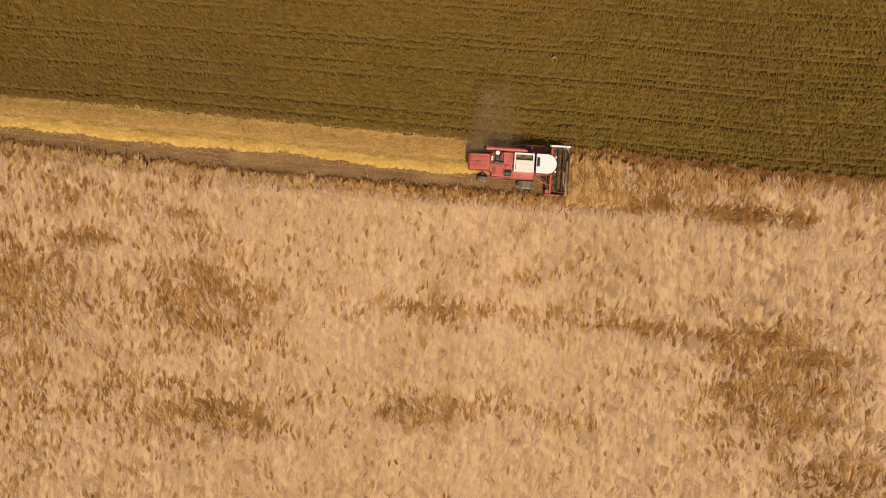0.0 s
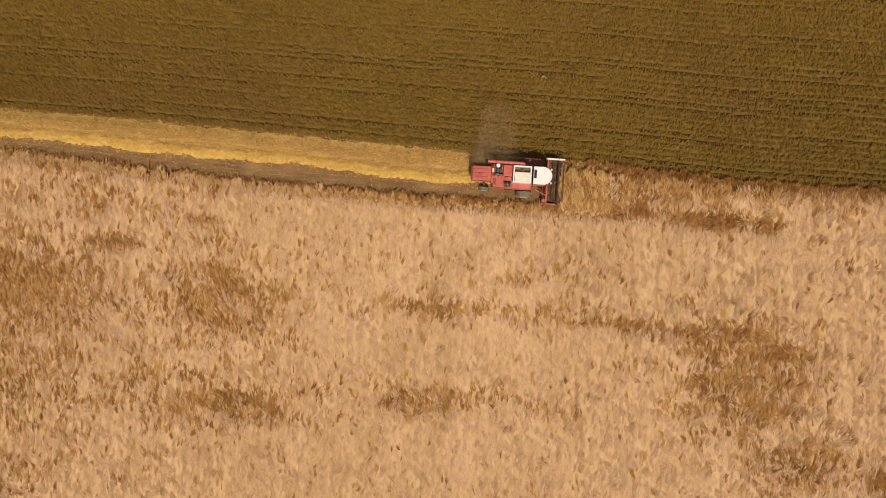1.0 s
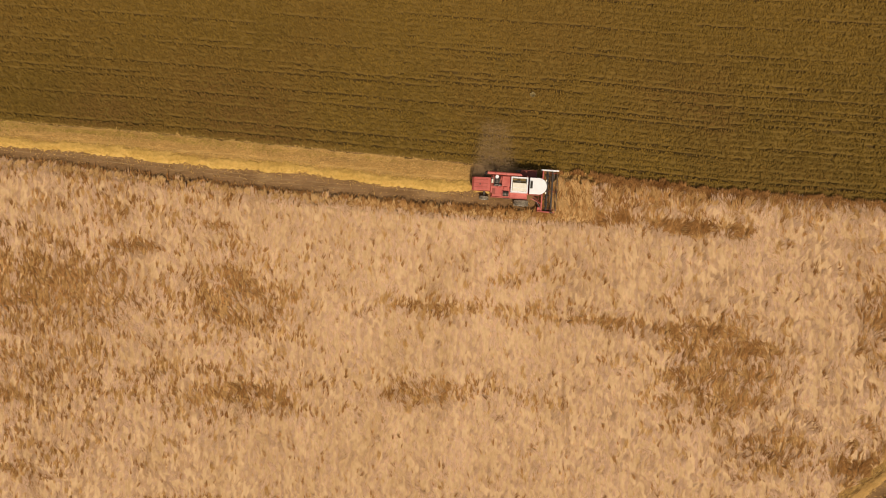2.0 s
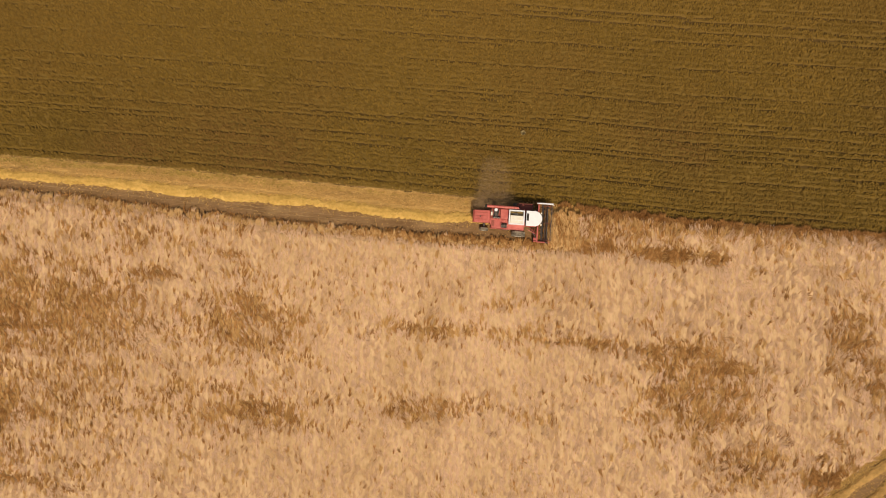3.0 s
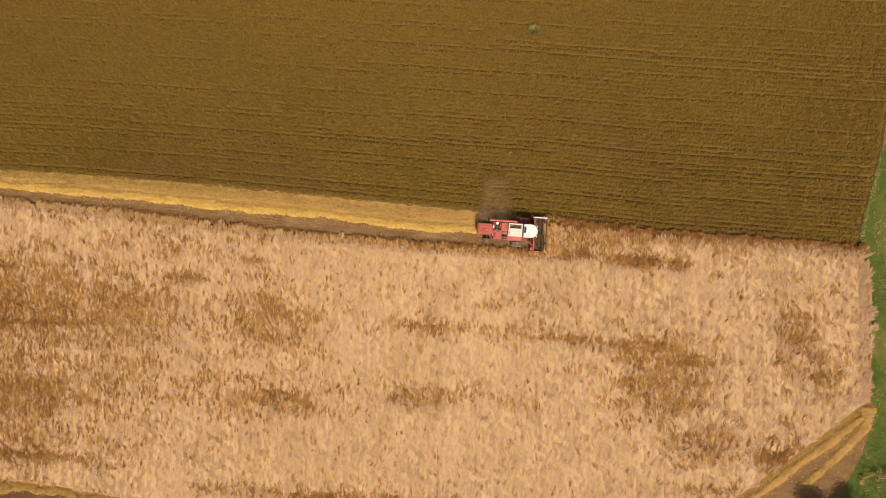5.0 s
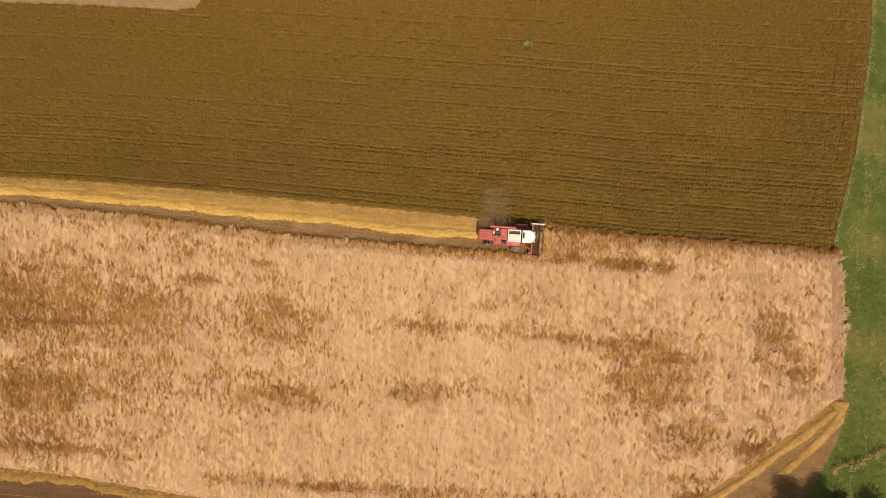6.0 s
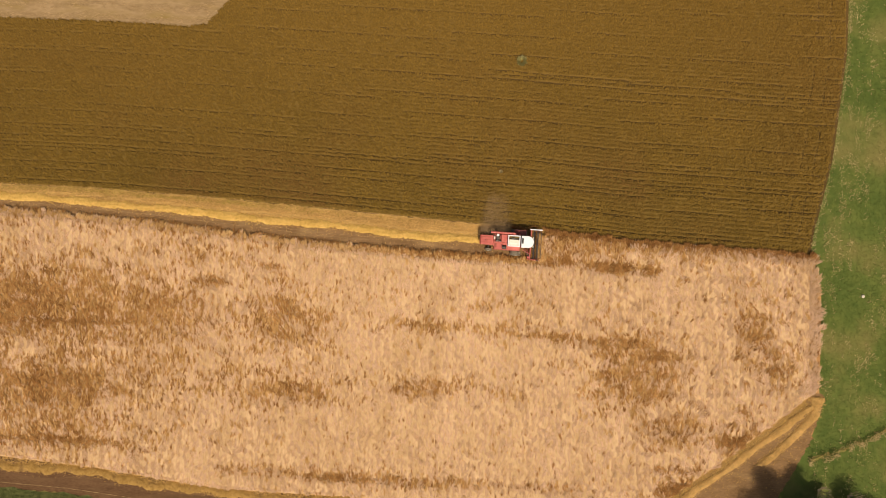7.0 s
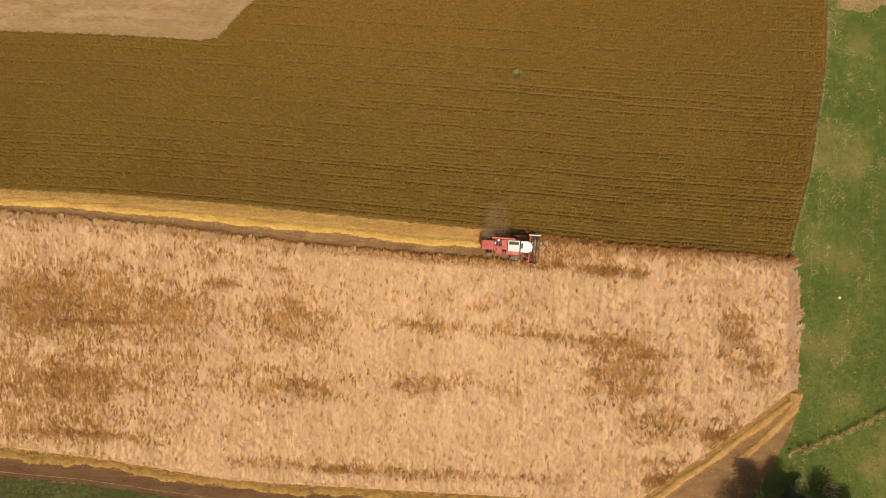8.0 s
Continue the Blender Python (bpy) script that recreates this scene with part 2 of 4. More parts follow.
y_bottom = curve([(-140, -16), (-64, -21), (-47.6, -23), (-31.3, -25.8), (-15, -26.8), (9.3, -28.2), (28.8, -29.0), (40, -30)])
y_bsoil = curve([(-140, -18), (-63.9, -23.2), (-47.6, -24.8), (-31.3, -27.2), (-15, -28.6), (9.3, -30.2), (40, -32)])
y_bgreen = curve([(-140, -20), (-63.9, -25.4), (-51.7, -26.5), (-39.5, -28.3), (-15, -31.5), (10, -34), (40, -37)])
x_verge = curve([(-140, -30), (-60, 20), (-38, 38), (-28.4, 44.2), (-20.9, 48.7), (-18.5, 49.9), (-13.6, 51.6), (-12.8, 50.9), (-5.5, 51.2), (1, 51.3), (6.3, 49.9), (9.1, 50.4), (13.5, 51.6), (18.9, 53.0), (33.6, 55.1), (43.4, 55.5), (140, 62)])
x_diag = curve([(-40, 12), (-28.2, 28.8), (-22.6, 37), (-17.3, 44.3), (-12.8, 50.3)])
y_edge = lambda x: y_stand(x) - 0.7   # foot of the leaning wheat
CUT_X = 13.7   # how far along the strip the cutter bar gets

# ---- ground and field sheets ----
bm = bmesh.new()
bmesh.ops.create_grid(bm, x_segments=2, y_segments=2, size=2400)
me = bpy.data.meshes.new("ground"); bm.to_mesh(me); bm.free(); me.materials.append(M_GROUND)
g = new("ground", me); g.location.z = -0.06
tagged(g, "dry brownish green farmland reaching the horizon", "ground", kind="structure")
sheet("wheat_floor", M_UNDER, lambda x: y_bottom(x) - 0.3, lambda x: np.where(x < CUT_X, y_stand(x) - 0.2, y_green(x)), -140, 53, 390, 2, 0.0, "brown straw-littered soil under standing wheat", "field floor")
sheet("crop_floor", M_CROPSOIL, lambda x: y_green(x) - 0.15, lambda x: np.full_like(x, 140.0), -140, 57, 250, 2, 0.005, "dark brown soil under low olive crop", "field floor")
sheet("meadow", M_GRASS, x_verge, lambda y: np.full_like(y, 140.0), -140, 140, 300, 40, 0.012, "green meadow turf with dry patches", "meadow", swap=True)
sheet("cut_strip_floor", M_SOIL, lambda x: y_stand(x) - 0.6, y_green, -140, CUT_X + 0.4, 300, 4, 0.010, "brown soil strip cut bare by the harvester", "soil strip", rough=0.25)
sheet("stubble_floor", M_LITTER, lambda x: y_swath(x) - 0.5, lambda x: y_green(x) - 0.05, -140, CUT_X + 0.35, 300, 4, 0.016, "chaff and pale litter between the stubble rows", "soil strip", rough=0.2)
sheet("track_soil", M_TRACK, y_bgreen, y_bottom, -140, 40, 250, 4, 0.006, "brown dirt track along the wheat field", "dirt track", rough=0.2)
sheet("lower_meadow", M_DULL, lambda x: np.full_like(x, -140.0), y_bgreen, -140, 30, 150, 8, 0.010, "green crop beside the dirt track", "meadow", rough=0.3)
sheet("headland_soil", M_SOIL, x_diag, lambda y: x_verge(y) + 0.1, -40, -12.8, 90, 4, 0.016, "brown soil corner of the mown headland", "soil strip", swap=True, rough=0.25)
pale_edge = curve([(-140, 41), (-64, 39), (-47.8, 38.4), (-35.5, 37.6), (-32.6, 37.9), (-29.8, 41), (-27.3, 43.5), (-10, 62), (0, 139)])
sheet("pale_field", M_PALE, pale_edge, lambda x: np.full_like(x, 140.0), -140, 0, 220, 10, 0.02, "pale beige mown stubble field", "stubble field", rough=0.25)
sheet("bare_patch", M_PALE, lambda x: 41.6 + 0.08 * (x - 60) ** 2, lambda x: 52 - 0.05 * (x - 60) ** 2, 56.8, 70, 40, 4, 0.024, "pale dry patch in the meadow", "bare patch", rough=0.4)


# ---- standing wheat ----
# lodged places: centre, half axes, how flat
LODGED = [
    (22.6, 4.1, 3.4, 0.8, 1.0), (28.2, 3.5, 1.8, 0.7, 0.9), (26.3, -10.5, 5.0, 4.6, 0.28), (23.5, -6.3, 4.5, 0.8, 0.8),
    (13.5, -5.2, 4.0, 0.4, 0.7), (29.5, -8.3, 2.2, 0.5, 0.8), (-32.0, 2.3, 2.2, 0.9, 0.75), (-23.4, 4.2, 1.8, 0.5, 0.7),
    (-21.0, -3.2, 4.6, 3.0, 0.3), (-37.0, -2.3, 8.0, 3.5, 0.28), (-3.8, -3.7, 3.5, 0.3, 0.6), (-4.0, -12.6, 4.5, 0.8, 0.5),
    (-20.0, -12.7, 3.5, 1.6, 0.5), (29.5, -18.0, 4.0, 1.6, 0.38), (-53.0, -19.2, 9.0, 0.5, 0.8), (-13.4, -24.4, 6.0, 0.6, 0.7), (0.5, -24.9, 8.0, 0.8, 0.42), (-25.0, -23.4, 5.0, 0.8, 0.5), (14.0, -25.6, 6.0, 0.7, 0.35),
    (40.2, -19.6, 3.6, 1.0, 1.0), (32.0, -26.4, 3.4, 1.5, 0.95), (31.0, -23.3, 3.5, 0.6, 0.5), (42.0, -4.7, 2.2, 2.2, 0.45), (-58.0, -0.5, 7.0, 4.0, 0.55),
    (-51.5, -3.2, 9.0, 0.28, 1.0), (44.0, -9.0, 2.0, 3.0, 0.4), (14.5, 4.9, 4.5, 0.6, 0.85), (2.0, 5.6, 9.0, 0.5, 0.8), (-52, -12, 6, 3, 0.4),
    (5.5, -1.0, 2.4, 0.9, 0.3),
]


def lodged_at(x, y):
    out = np.zeros_like(x)
    wob = 1 + 0.35 * smooth_noise(x, y, 2.2, 5)
    for cx, cy, rx, ry, k in LODGED:
        yy = y - cy + 0.05 * (x - cx)
        d = ((x - cx) / rx) ** 2 + (yy / ry) ** 2
        out = np.maximum(out, k * np.clip(1.5 - d * wob, 0, 1))
    return out


def wheat_place(n, x0, x1, y0, y1):
    return rng.uniform(x0, x1, n), rng.uniform(y0, y1, n)


def in_wheat(x, y):
    top = np.where(x < CUT_X, y_edge(x), y_green(x) - np.interp(x, [14, 24, 34], [1.25, 1.1, 0.8])) + 0.45 * smooth_noise(x, y, 1.4, 3)
    right = 50.2 + 0.45 * smooth_noise(x, y, 1.6, 8) + 0.6 * np.exp(-((y + 2) / 6.0) ** 2)
    diag = x_diag(y) - 0.25
    return (y < top) & (y > y_bottom(x) + 0.2 * smooth_noise(x, y, 1.7, 4)) & (x < np.where(y < -12.8, diag, right))


def wheat_lean(x, y, amount, jitter):
    """Mostly towards +y, in tufts that share a direction."""
    ang = np.pi / 2 + 0.35 * smooth_noise(x, y, 9, 11) + 0.5 * smooth_noise(x, y, 2.0, 12) + 0.45 * smooth_noise(x, y, 0.8, 13) + rng.normal(0, jitter, len(x))
    return np.column_stack([np.cos(ang), np.sin(ang)]) * amount[:, None]


# browner, streaky parts of the field: centre, half axes, strength
GOLDEN = [
    (-50, -1, 18, 7, 0.68), (-57, -12, 15, 6, 0.66), (-22, -3, 7.5, 6, 0.5), (-24, -12, 11, 3, 0.5), (-36, -4, 9, 5, 0.25),
    (-50, -18, 15, 2, 0.4), (26, -10, 7.5, 6, 0.52), (42, -4, 5, 8, 0.3), (24, 4, 9, 1.5, 0.35), (18, 7.0, 9, 2.4, 0.72), (35, -18, 10, 4, 0.32),
    (-2, -12, 14, 1.5, 0.4), (0, -4, 16, 1.2, 0.42), (8, 5.4, 13, 0.9, 0.5), (-25, 8.2, 44, 0.8, 0.3), (-34, 6.5, 15, 3.5, 0.3), (-10, -24.5, 14, 1.2, 0.4),
    (16, -5.4, 7, 0.9, 0.45), (-5, 1, 30, 3, 0.12), (-55, -17, 17, 4.5, 0.54), (-46, -10, 18, 8, 0.44), (30, 6.2, 20, 1.5, 0.4), (33, -26, 5, 2.2, 0.5), (46, -9, 4, 5, 0.26),
]


def golden_zone(x, y):
    """How much of the wheat at a place is golden brown, 0 to 1."""
    out = np.zeros_like(x)
    for cx, cy, rx, ry, k in GOLDEN:
        out = np.maximum(out, k * np.exp(-((x - cx) / rx) ** 2 - ((y - cy + 0.06 * (x - cx)) / ry) ** 2))
    grain = 0.2 * smooth_noise(x * 0.42, y, 4.0, 51) + 0.26 * smooth_noise(x * 0.36, y, 1.6, 52)
    return np.clip(1.3 * out + grain * (0.6 + out) - 0.11, 0, 0.95)


N = 800000
wx, wy = wheat_place(N, -80, 52, -30, 16)
keep = in_wheat(wx, wy)
wx, wy = wx[keep], wy[keep]
edge = np.clip(1 - (np.where(wx < CUT_X, y_edge(wx), y_green(wx) - 0.8) - wy) / 0.9, 0, 1)
edge = np.maximum(edge, 0.15 * np.clip(1 - (50.6 - wx) / 1.0, 0, 1))
gold_p = golden_zone(wx, wy) * np.clip((49.6 - wx) / 1.2, 0, 1)
laid = np.clip(lodged_at(wx, wy), 0, 1)
tuft_a, tuft_h, tuft_d = clump(wx, wy, 0.26, 0.75, 101)      # tufts that share height, colour and lean
dash_a, dash_h, dash_d = clump(wx, wy, 0.115, 0.42, 102)      # small brown tufts, their dark colour painting the shaded gaps between tufts
low = dash_a < 0.014 * (1 + smooth_noise(wx, wy, 1.4, 58)) + 0.42 * gold_p + 0.36 * laid + 0.4 * np.clip((laid - 0.55) / 0.4, 0, 1) + 0.10 * edge
gold = ~low & ((tuft_a < 0.02 + 0.95 * gold_p + 0.6 * laid) | (rng.random(len(wx)) < 0.04))
tall = ~low & ~gold


def wheat(name, mat, pick, h0, h1, l0, l1, swing, jitter, w0, w1, label):
    """Strands whose tufts differ in height and lean; swing: how far the tufts turn from one another."""
    k = int(pick.sum())
    x, y = wx[pick], wy[pick]
    own = np.where(low, dash_h, tuft_h)[pick]
    h = (h0 + (h1 - h0) * own + rng.normal(0, 0.025, k)) * (1 - 0.4 * edge[pick])
    ang = np.pi / 2 + 0.3 * smooth_noise(x, y, 9, 11) + np.interp(x, [8, 34], [0.45, 0.95]) * smooth_noise(x, y, 2.0, 12) + swing * (np.where(low, dash_d, tuft_d)[pick] * 2 - 1) + rng.normal(0, jitter, k)
    ang -= 0.55 * np.clip((x - 49.0) / 1.2, 0, 1) * (y > -12.5)
    ang += 1.5 * laid[pick] * smooth_noise(x, y, 1.9, 14)
    lean = np.column_stack([np.cos(ang), np.sin(ang)]) * (rng.uniform(l0, l1, k) * np.interp(x, [8, 34], [1, 1.2]))[:, None]
    ob = new(name, strands(name, mat, np.column_stack([x, y]), h, lean, rng.uniform(w0, w1, k)))
    return tagged(ob, label, "wheat", kind="stuff")


wheat("wheat_stand", M_WHEAT, tall, 0.80, 0.98, 0.4, 0.8, 0.35, 0.12, 0.055, 0.105, "ripe pale golden wheat standing in a dense field")
wheat("golden_wheat", M_GOLD, gold, 0.74, 1.0, 0.45, 0.85, 0.35, 0.12, 0.055, 0.11, "golden brown streaky wheat standing in patches")
wheat("lodged_and_gap_shade_wheat", M_WHEAT_LOW, low, 0.86, 1.04, 0.45, 0.85, 0.4, 0.12, 0.055, 0.11, "brown lodged wheat in patches and dark tufts painting shaded gaps")
# low brown strands along the cut edge, coloured as the wheat's shadow band
n = 9000
x = rng.uniform(-80, CUT_X, n); y = y_edge(x) + rng.uniform(-0.5, 0.6, n)
keep = smooth_noise(x, x * 0, 4.0, 15) + 0.6 * smooth_noise(x, x * 0, 1.1, 16) + rng.normal(0, 0.3, n) > -0.1
x, y = x[keep], y[keep]
ob = new("edge_shade_fringe", strands("edge_shade_fringe", M_WHEAT_LOW, np.column_stack([x, y]), rng.uniform(0.1, 0.5, len(x)), wheat_lean(x, y, rng.uniform(0.3, 0.7, len(x)), 0.7), rng.uniform(0.05, 0.1, len(x))))
tagged(ob, "brown fallen wheat fringe painting the shade along the cut edge", "wheat", kind="stuff")


def overhang(name, mat, x0, x1, spacing, line, ahead, label, per=20):
    """Long tufts that bend over the cut edge, their stalks fanned and drooping."""
    m = int((x1 - x0) / spacing)
    tx = rng.uniform(x0, x1, m); ty = line(tx) + rng.uniform(-0.6, 0.05, m)
    turn = np.pi / 2 + ahead * smooth_noise(tx, ty, 3.0, 17) + rng.normal(0, 0.35, m)
    reach = rng.uniform(0.5, 1.0, m)
    x = np.repeat(tx, per) + rng.normal(0, 0.06, m * per); y = np.repeat(ty, per) + rng.normal(0, 0.09, m * per)
    ang = np.repeat(turn, per) + rng.normal(0, 0.08, m * per)
    lean = np.column_stack([np.cos(ang), np.sin(ang)]) * (np.repeat(reach, per) * rng.uniform(0.75, 1.1, m * per))[:, None]
    ob = new(name, strands(name, mat, np.column_stack([x, y]), rng.uniform(0.6, 0.85, m * per), lean, rng.uniform(0.045, 0.09, m * per), knee=0.92, tip=0.3))
    return tagged(ob, label, "wheat", kind="stuff")


overhang("overhanging_wheat", M_MIXED, -80, CUT_X, 0.13, y_edge, 0.5, "golden wheat tufts bending over the cut edge")
overhang("overhanging_wheat", M_WHEAT_LOW, -12, CUT_X + 17, 0.10, lambda x: y_stand(x) - 0.5 - 0.03 * np.clip(x - CUT_X, 0, 20), 1.4, "brown wheat tufts tangled along the cutting line")
overhang("overhanging_wheat", M_MIXED, CUT_X, 50, 0.10, lambda x: y_green(x) - 2.0, 0.4, "golden wheat tufts leaning towards the olive crop")


def stem_top(X, Y):
    """Height of the close brown stems under the ears, sinking to the ground at the field's edges."""
    top = np.where(X < CUT_X, y_edge(X), y_green(X) - 0.9)
    rim = np.minimum(np.minimum(top - Y, Y - y_bottom(X)), np.where(Y < -12.8, x_diag(Y) - 0.3, 49.9) - X)
    return 0.03 + np.clip(rim / 0.6, 0, 1) * (0.73 - 0.2 * np.clip(lodged_at(X, Y) + 0.6 * golden_zone(X, Y), 0, 1) + 0.09 * smooth_noise(X, Y * 0.5, 0.7, 61))


y_diag = curve([(12, -40), (28.8, -28.2), (37, -22.6), (44.3, -17.3), (50.3, -12.8), (50.7, -12.4)])
sheet("wheat_stems", M_STEMS, lambda x: np.maximum(y_bottom(x), y_diag(x)), lambda x: np.where(x < CUT_X, y_edge(x), y_green(x) - 0.9), -80, 50.6, 520, 150, stem_top, "close brown wheat stems under the ears", "wheat stems")

# reddish weedy margin between wheat and green crop
n = 13000
x = rng.uniform(8.6, 50.5, n); y = y_green(x) - 0.25 - np.interp(x, [14, 24, 34], [1.7, 1.4, 0.9]) * rng.random(n) ** 1.4 + 0.25 * smooth_noise(x, x, 1.5, 9)
keep = (x > CUT_X) | (y > y_green(x) - 0.35)
x, y = x[keep], y[keep]
ob = new("weedy_margin", strands("weedy_margin", M_MARGIN, np.column_stack([x, y]), rng.uniform(0.3, 0.72, len(x)), wheat_lean(x, y, rng.uniform(0.25, 0.6, len(x)), 0.4), rng.uniform(0.06, 0.12, len(x))))
tagged(ob, "reddish brown weeds along the wheat edge", "weeds", kind="stuff")

# ---- cut strip: stubble and straw swath ----
n = 36000
x = rng.uniform(-80, CUT_X, n); f = rng.random(n)
y = y_swath(x) - 0.3 + f * (y_green(x) - y_swath(x) + 0.3)
rut = y_swath(x) + 0.48 + 0.14 * smooth_noise(x, x * 0, 3.5, 71)
y = np.where((np.abs(y - rut) < 0.14) & (f < 0.97), y + 0.3, y)
y = np.where(rng.random(n) < 0.8, y_green(x) - np.round((y_green(x) - y) / 0.2) * 0.2 + rng.normal(0, 0.035, n), y)
sparse = rng.random(n) < 0.06
y = np.where(sparse, y_stand(x) + rng.random(n) ** 0.8 * (y_swath(x) - y_stand(x)), y)
ob = new("stubble", strands("stubble", M_STUBBLE, np.column_stack([x, y]), rng.uniform(0.10, 0.2, n), rng.normal(0, 0.12, (n, 2)), rng.uniform(0.035, 0.075, n), 0.008))
tagged(ob, "pale golden stubble rows left by the harvester", "stubble", kind="stuff")
n = 12000
x = rng.uniform(-80, 2, n)
y = y_green(x) - 0.45 + rng.normal(0, 0.3, n) * (0.6 + 0.5 * smooth_noise(x, x * 0, 5, 72))
keep = rng.random(n) < np.clip((-2 - x) / 40, 0.08, 1) * (0.75 + 0.35 * smooth_noise(x, x * 0, 2.5, 73))
x, y = x[keep], y[keep]
ob = new("verge_weeds", strands("verge_weeds", M_VERGE, np.column_stack([x, y]), rng.uniform(0.06, 0.18, len(x)), rng.normal(0, 0.16, (len(x), 2)), rng.uniform(0.05, 0.1, len(x)), 0.01))
tagged(ob, "yellowish green weeds between stubble and olive crop", "weeds", kind="stuff")
n = 16000
x = rng.uniform(-84, 30, n); y = y_bottom(x) + 0.1 - 1.1 * rng.random(n) ** 1.3
ob = new("track_stubble", strands("track_stubble", M_STUBBLE, np.column_stack([x, y]), rng.uniform(0.06, 0.16, n), rng.normal(0, 0.14, (n, 2)), rng.uniform(0.04, 0.08, n), 0.01))
tagged(ob, "short yellow stubble between wheat and dirt track", "stubble", kind="stuff")


def swath_height(d, x, w, seed):
    """A rounded, lumpy heap across the line."""
    edge = w * (1 + 0.38 * smooth_noise(x, x * 0, 2.3, seed) + 0.26 * smooth_noise(x, x * 0, 0.8, seed + 1))
    return np.clip(1 - (d / edge) ** 2, 0, 1) ** 0.7 * (0.26 + 0.06 * smooth_noise(x, d, 0.6, seed + 2))


def straw_heap(name, line, x0, x1, w, seed, count, label, swap=False, mat=M_STRAW):
    """A lumpy heap along a line with loose straws on it; the heap is the thing, the straws its part."""
    na, nb = int((x1 - x0) / 0.16), 15
    a = np.linspace(x0, x1, na)[:, None] + np.zeros(nb)[None]
    d = np.linspace(-w * 1.25, w * 1.25, nb)[None] + np.zeros(na)[:, None]
    z = swath_height(d, a, w, seed) + 0.013
    z[swath_height(d, a, w, seed) <= 0] = 0.002
    c = line(a) + d
    V = np.stack([c, a, z] if swap else [a, c, z], -1).reshape(-1, 3)
    i, j = np.meshgrid(np.arange(na - 1), np.arange(nb - 1), indexing="ij")
    q = i * nb + j
    quad = np.stack([q, q + nb, q + nb + 1, q + 1], -1) if not swap else np.stack([q, q + 1, q + nb + 1, q + nb], -1)
    heap = tagged(new(name, np_mesh(name, V, quad.reshape(-1), np.full(q.size, 4), mat)), label, "straw swath")
    a = rng.uniform(x0, x1, count); d = rng.normal(0, w * 0.6, count)
    c = line(a) + d
    zz = swath_height(d, a, w, seed) + 0.012
    lean = rng.normal(0, 0.28, (count, 2)) + ((0, 0.1) if swap else (0.1, 0))
    pts = np.column_stack([c, a] if swap else [a, c])
    loose = new("loose_straw", strands("loose_straw", mat, pts, rng.uniform(0.02, 0.07, count), lean * 0.6, rng.uniform(0.03, 0.07, count), zz))
    loose.parent = heap
    tagged(loose, kind="stuff")
    return heap


straw_heap("straw_swath", lambda x: y_swath(x) - 0.32 + 0.1 * np.sin(x * 0.31) + 0.06 * np.sin(x * 1.1), -80, 5.2, 0.5, 40, 12000, "bright yellow straw swath lying on stubble")
straw_heap("track_straw", lambda x: (y_bottom(x) + y_bsoil(x)) / 2 + 0.12 + 0.28 * np.sin(x * 0.35) + 0.16 * np.sin(x * 1.3), -80, 32, 0.56, 50, 16000, "golden straw swath beside a dirt track", mat=M_OLDSTRAW)
straw_heap("headland_straw", lambda y: x_diag(y) + 2.0 + 0.15 * np.sin(y * 1.3), -32, -14.6, 0.75, 60, 8000, "golden straw swath along the mown headland", swap=True, mat=M_STUBBLE)
straw_heap("headland_straw", lambda y: x_verge(y) - 0.75 - np.clip(-16 - y, 0, 9) * 0.62, -22.5, -13.4, 0.7, 66, 4000, "golden straw heap at the meadow corner", swap=True, mat=M_STUBBLE)

# stubble and loose straw over the headland soil, thickest beside the wheat
n = 7500
y = rng.uniform(-32, -13.3, n); u = rng.random(n)
x = np.where(rng.random(n) < 0.72, x_diag(y) - 0.2 + 1.9 * u, x_diag(y) + u ** 1.4 * (x_verge(y) - x_diag(y)))
x = np.minimum(x, x_verge(y) - 0.1)
ob = new("headland_stubble", strands("headland_stubble", M_OLDSTRAW, np.column_stack([x, y]), rng.uniform(0.015, 0.05, n), rng.normal(0, 0.14, (n, 2)) + (0.1, 0.09), rng.uniform(0.035, 0.08, n), 0.018))
tagged(ob, "short golden stubble and loose straw on the headland", "stubble", kind="stuff")

# pale wheel lines in the soil
for k, (line, x0, x1, lab) in enumerate([(lambda x: y_stand(x) + 1.15, -80, 1, "pale wheel line pressed in the soil strip"), (lambda x: y_bgreen(x) + 0.75, -84, 20, "pale wheel line on the dirt track"), (lambda x: y_stand(x) + 0.75, -80, -8, "pale wheel line pressed in the soil strip")]):
    sheet("wheel_line", M_RUT, lambda x: line(x) - 0.03, lambda x: line(x) + 0.03, x0, x1, 260, 2, 0.018 + 0.003 * k, lab, "wheel line", rough=0.04)

# ---- olive crop in rows ----
n = 420000
cx = rng.uniform(-78, 56, n); off = rng.uniform(0.1, 44, n)
cy = y_green(cx) * (1 - off / 90) + off
pitch = 0.62
row = np.floor(off / pitch)


def furrow(x, off):
    """Where the gap beside a row is open, for a distance off the field's edge."""
    row = np.floor(off / pitch)
    fade = np.clip(1.15 - off / 42, 0.55, 1)
    wave = np.sin(x * 0.045 + row * 2.7) + np.sin(x * 0.1 + row * 5.1) + 0.6 * np.sin(x * 0.33 + row * 1.3) + 0.5 * np.sin(x * 1.9 + row * 3.3)
    strong = (np.sin(row * 12.9898) * 43758.5453) % 1.0
    return np.clip((wave - 1.85 + 3.0 * strong * fade) / 1.0, 0, 1)


def in_crop(x, y):
    return (x < x_verge(y) - 0.4) & ((x > 0) | (y < pale_edge(x) - 0.1))


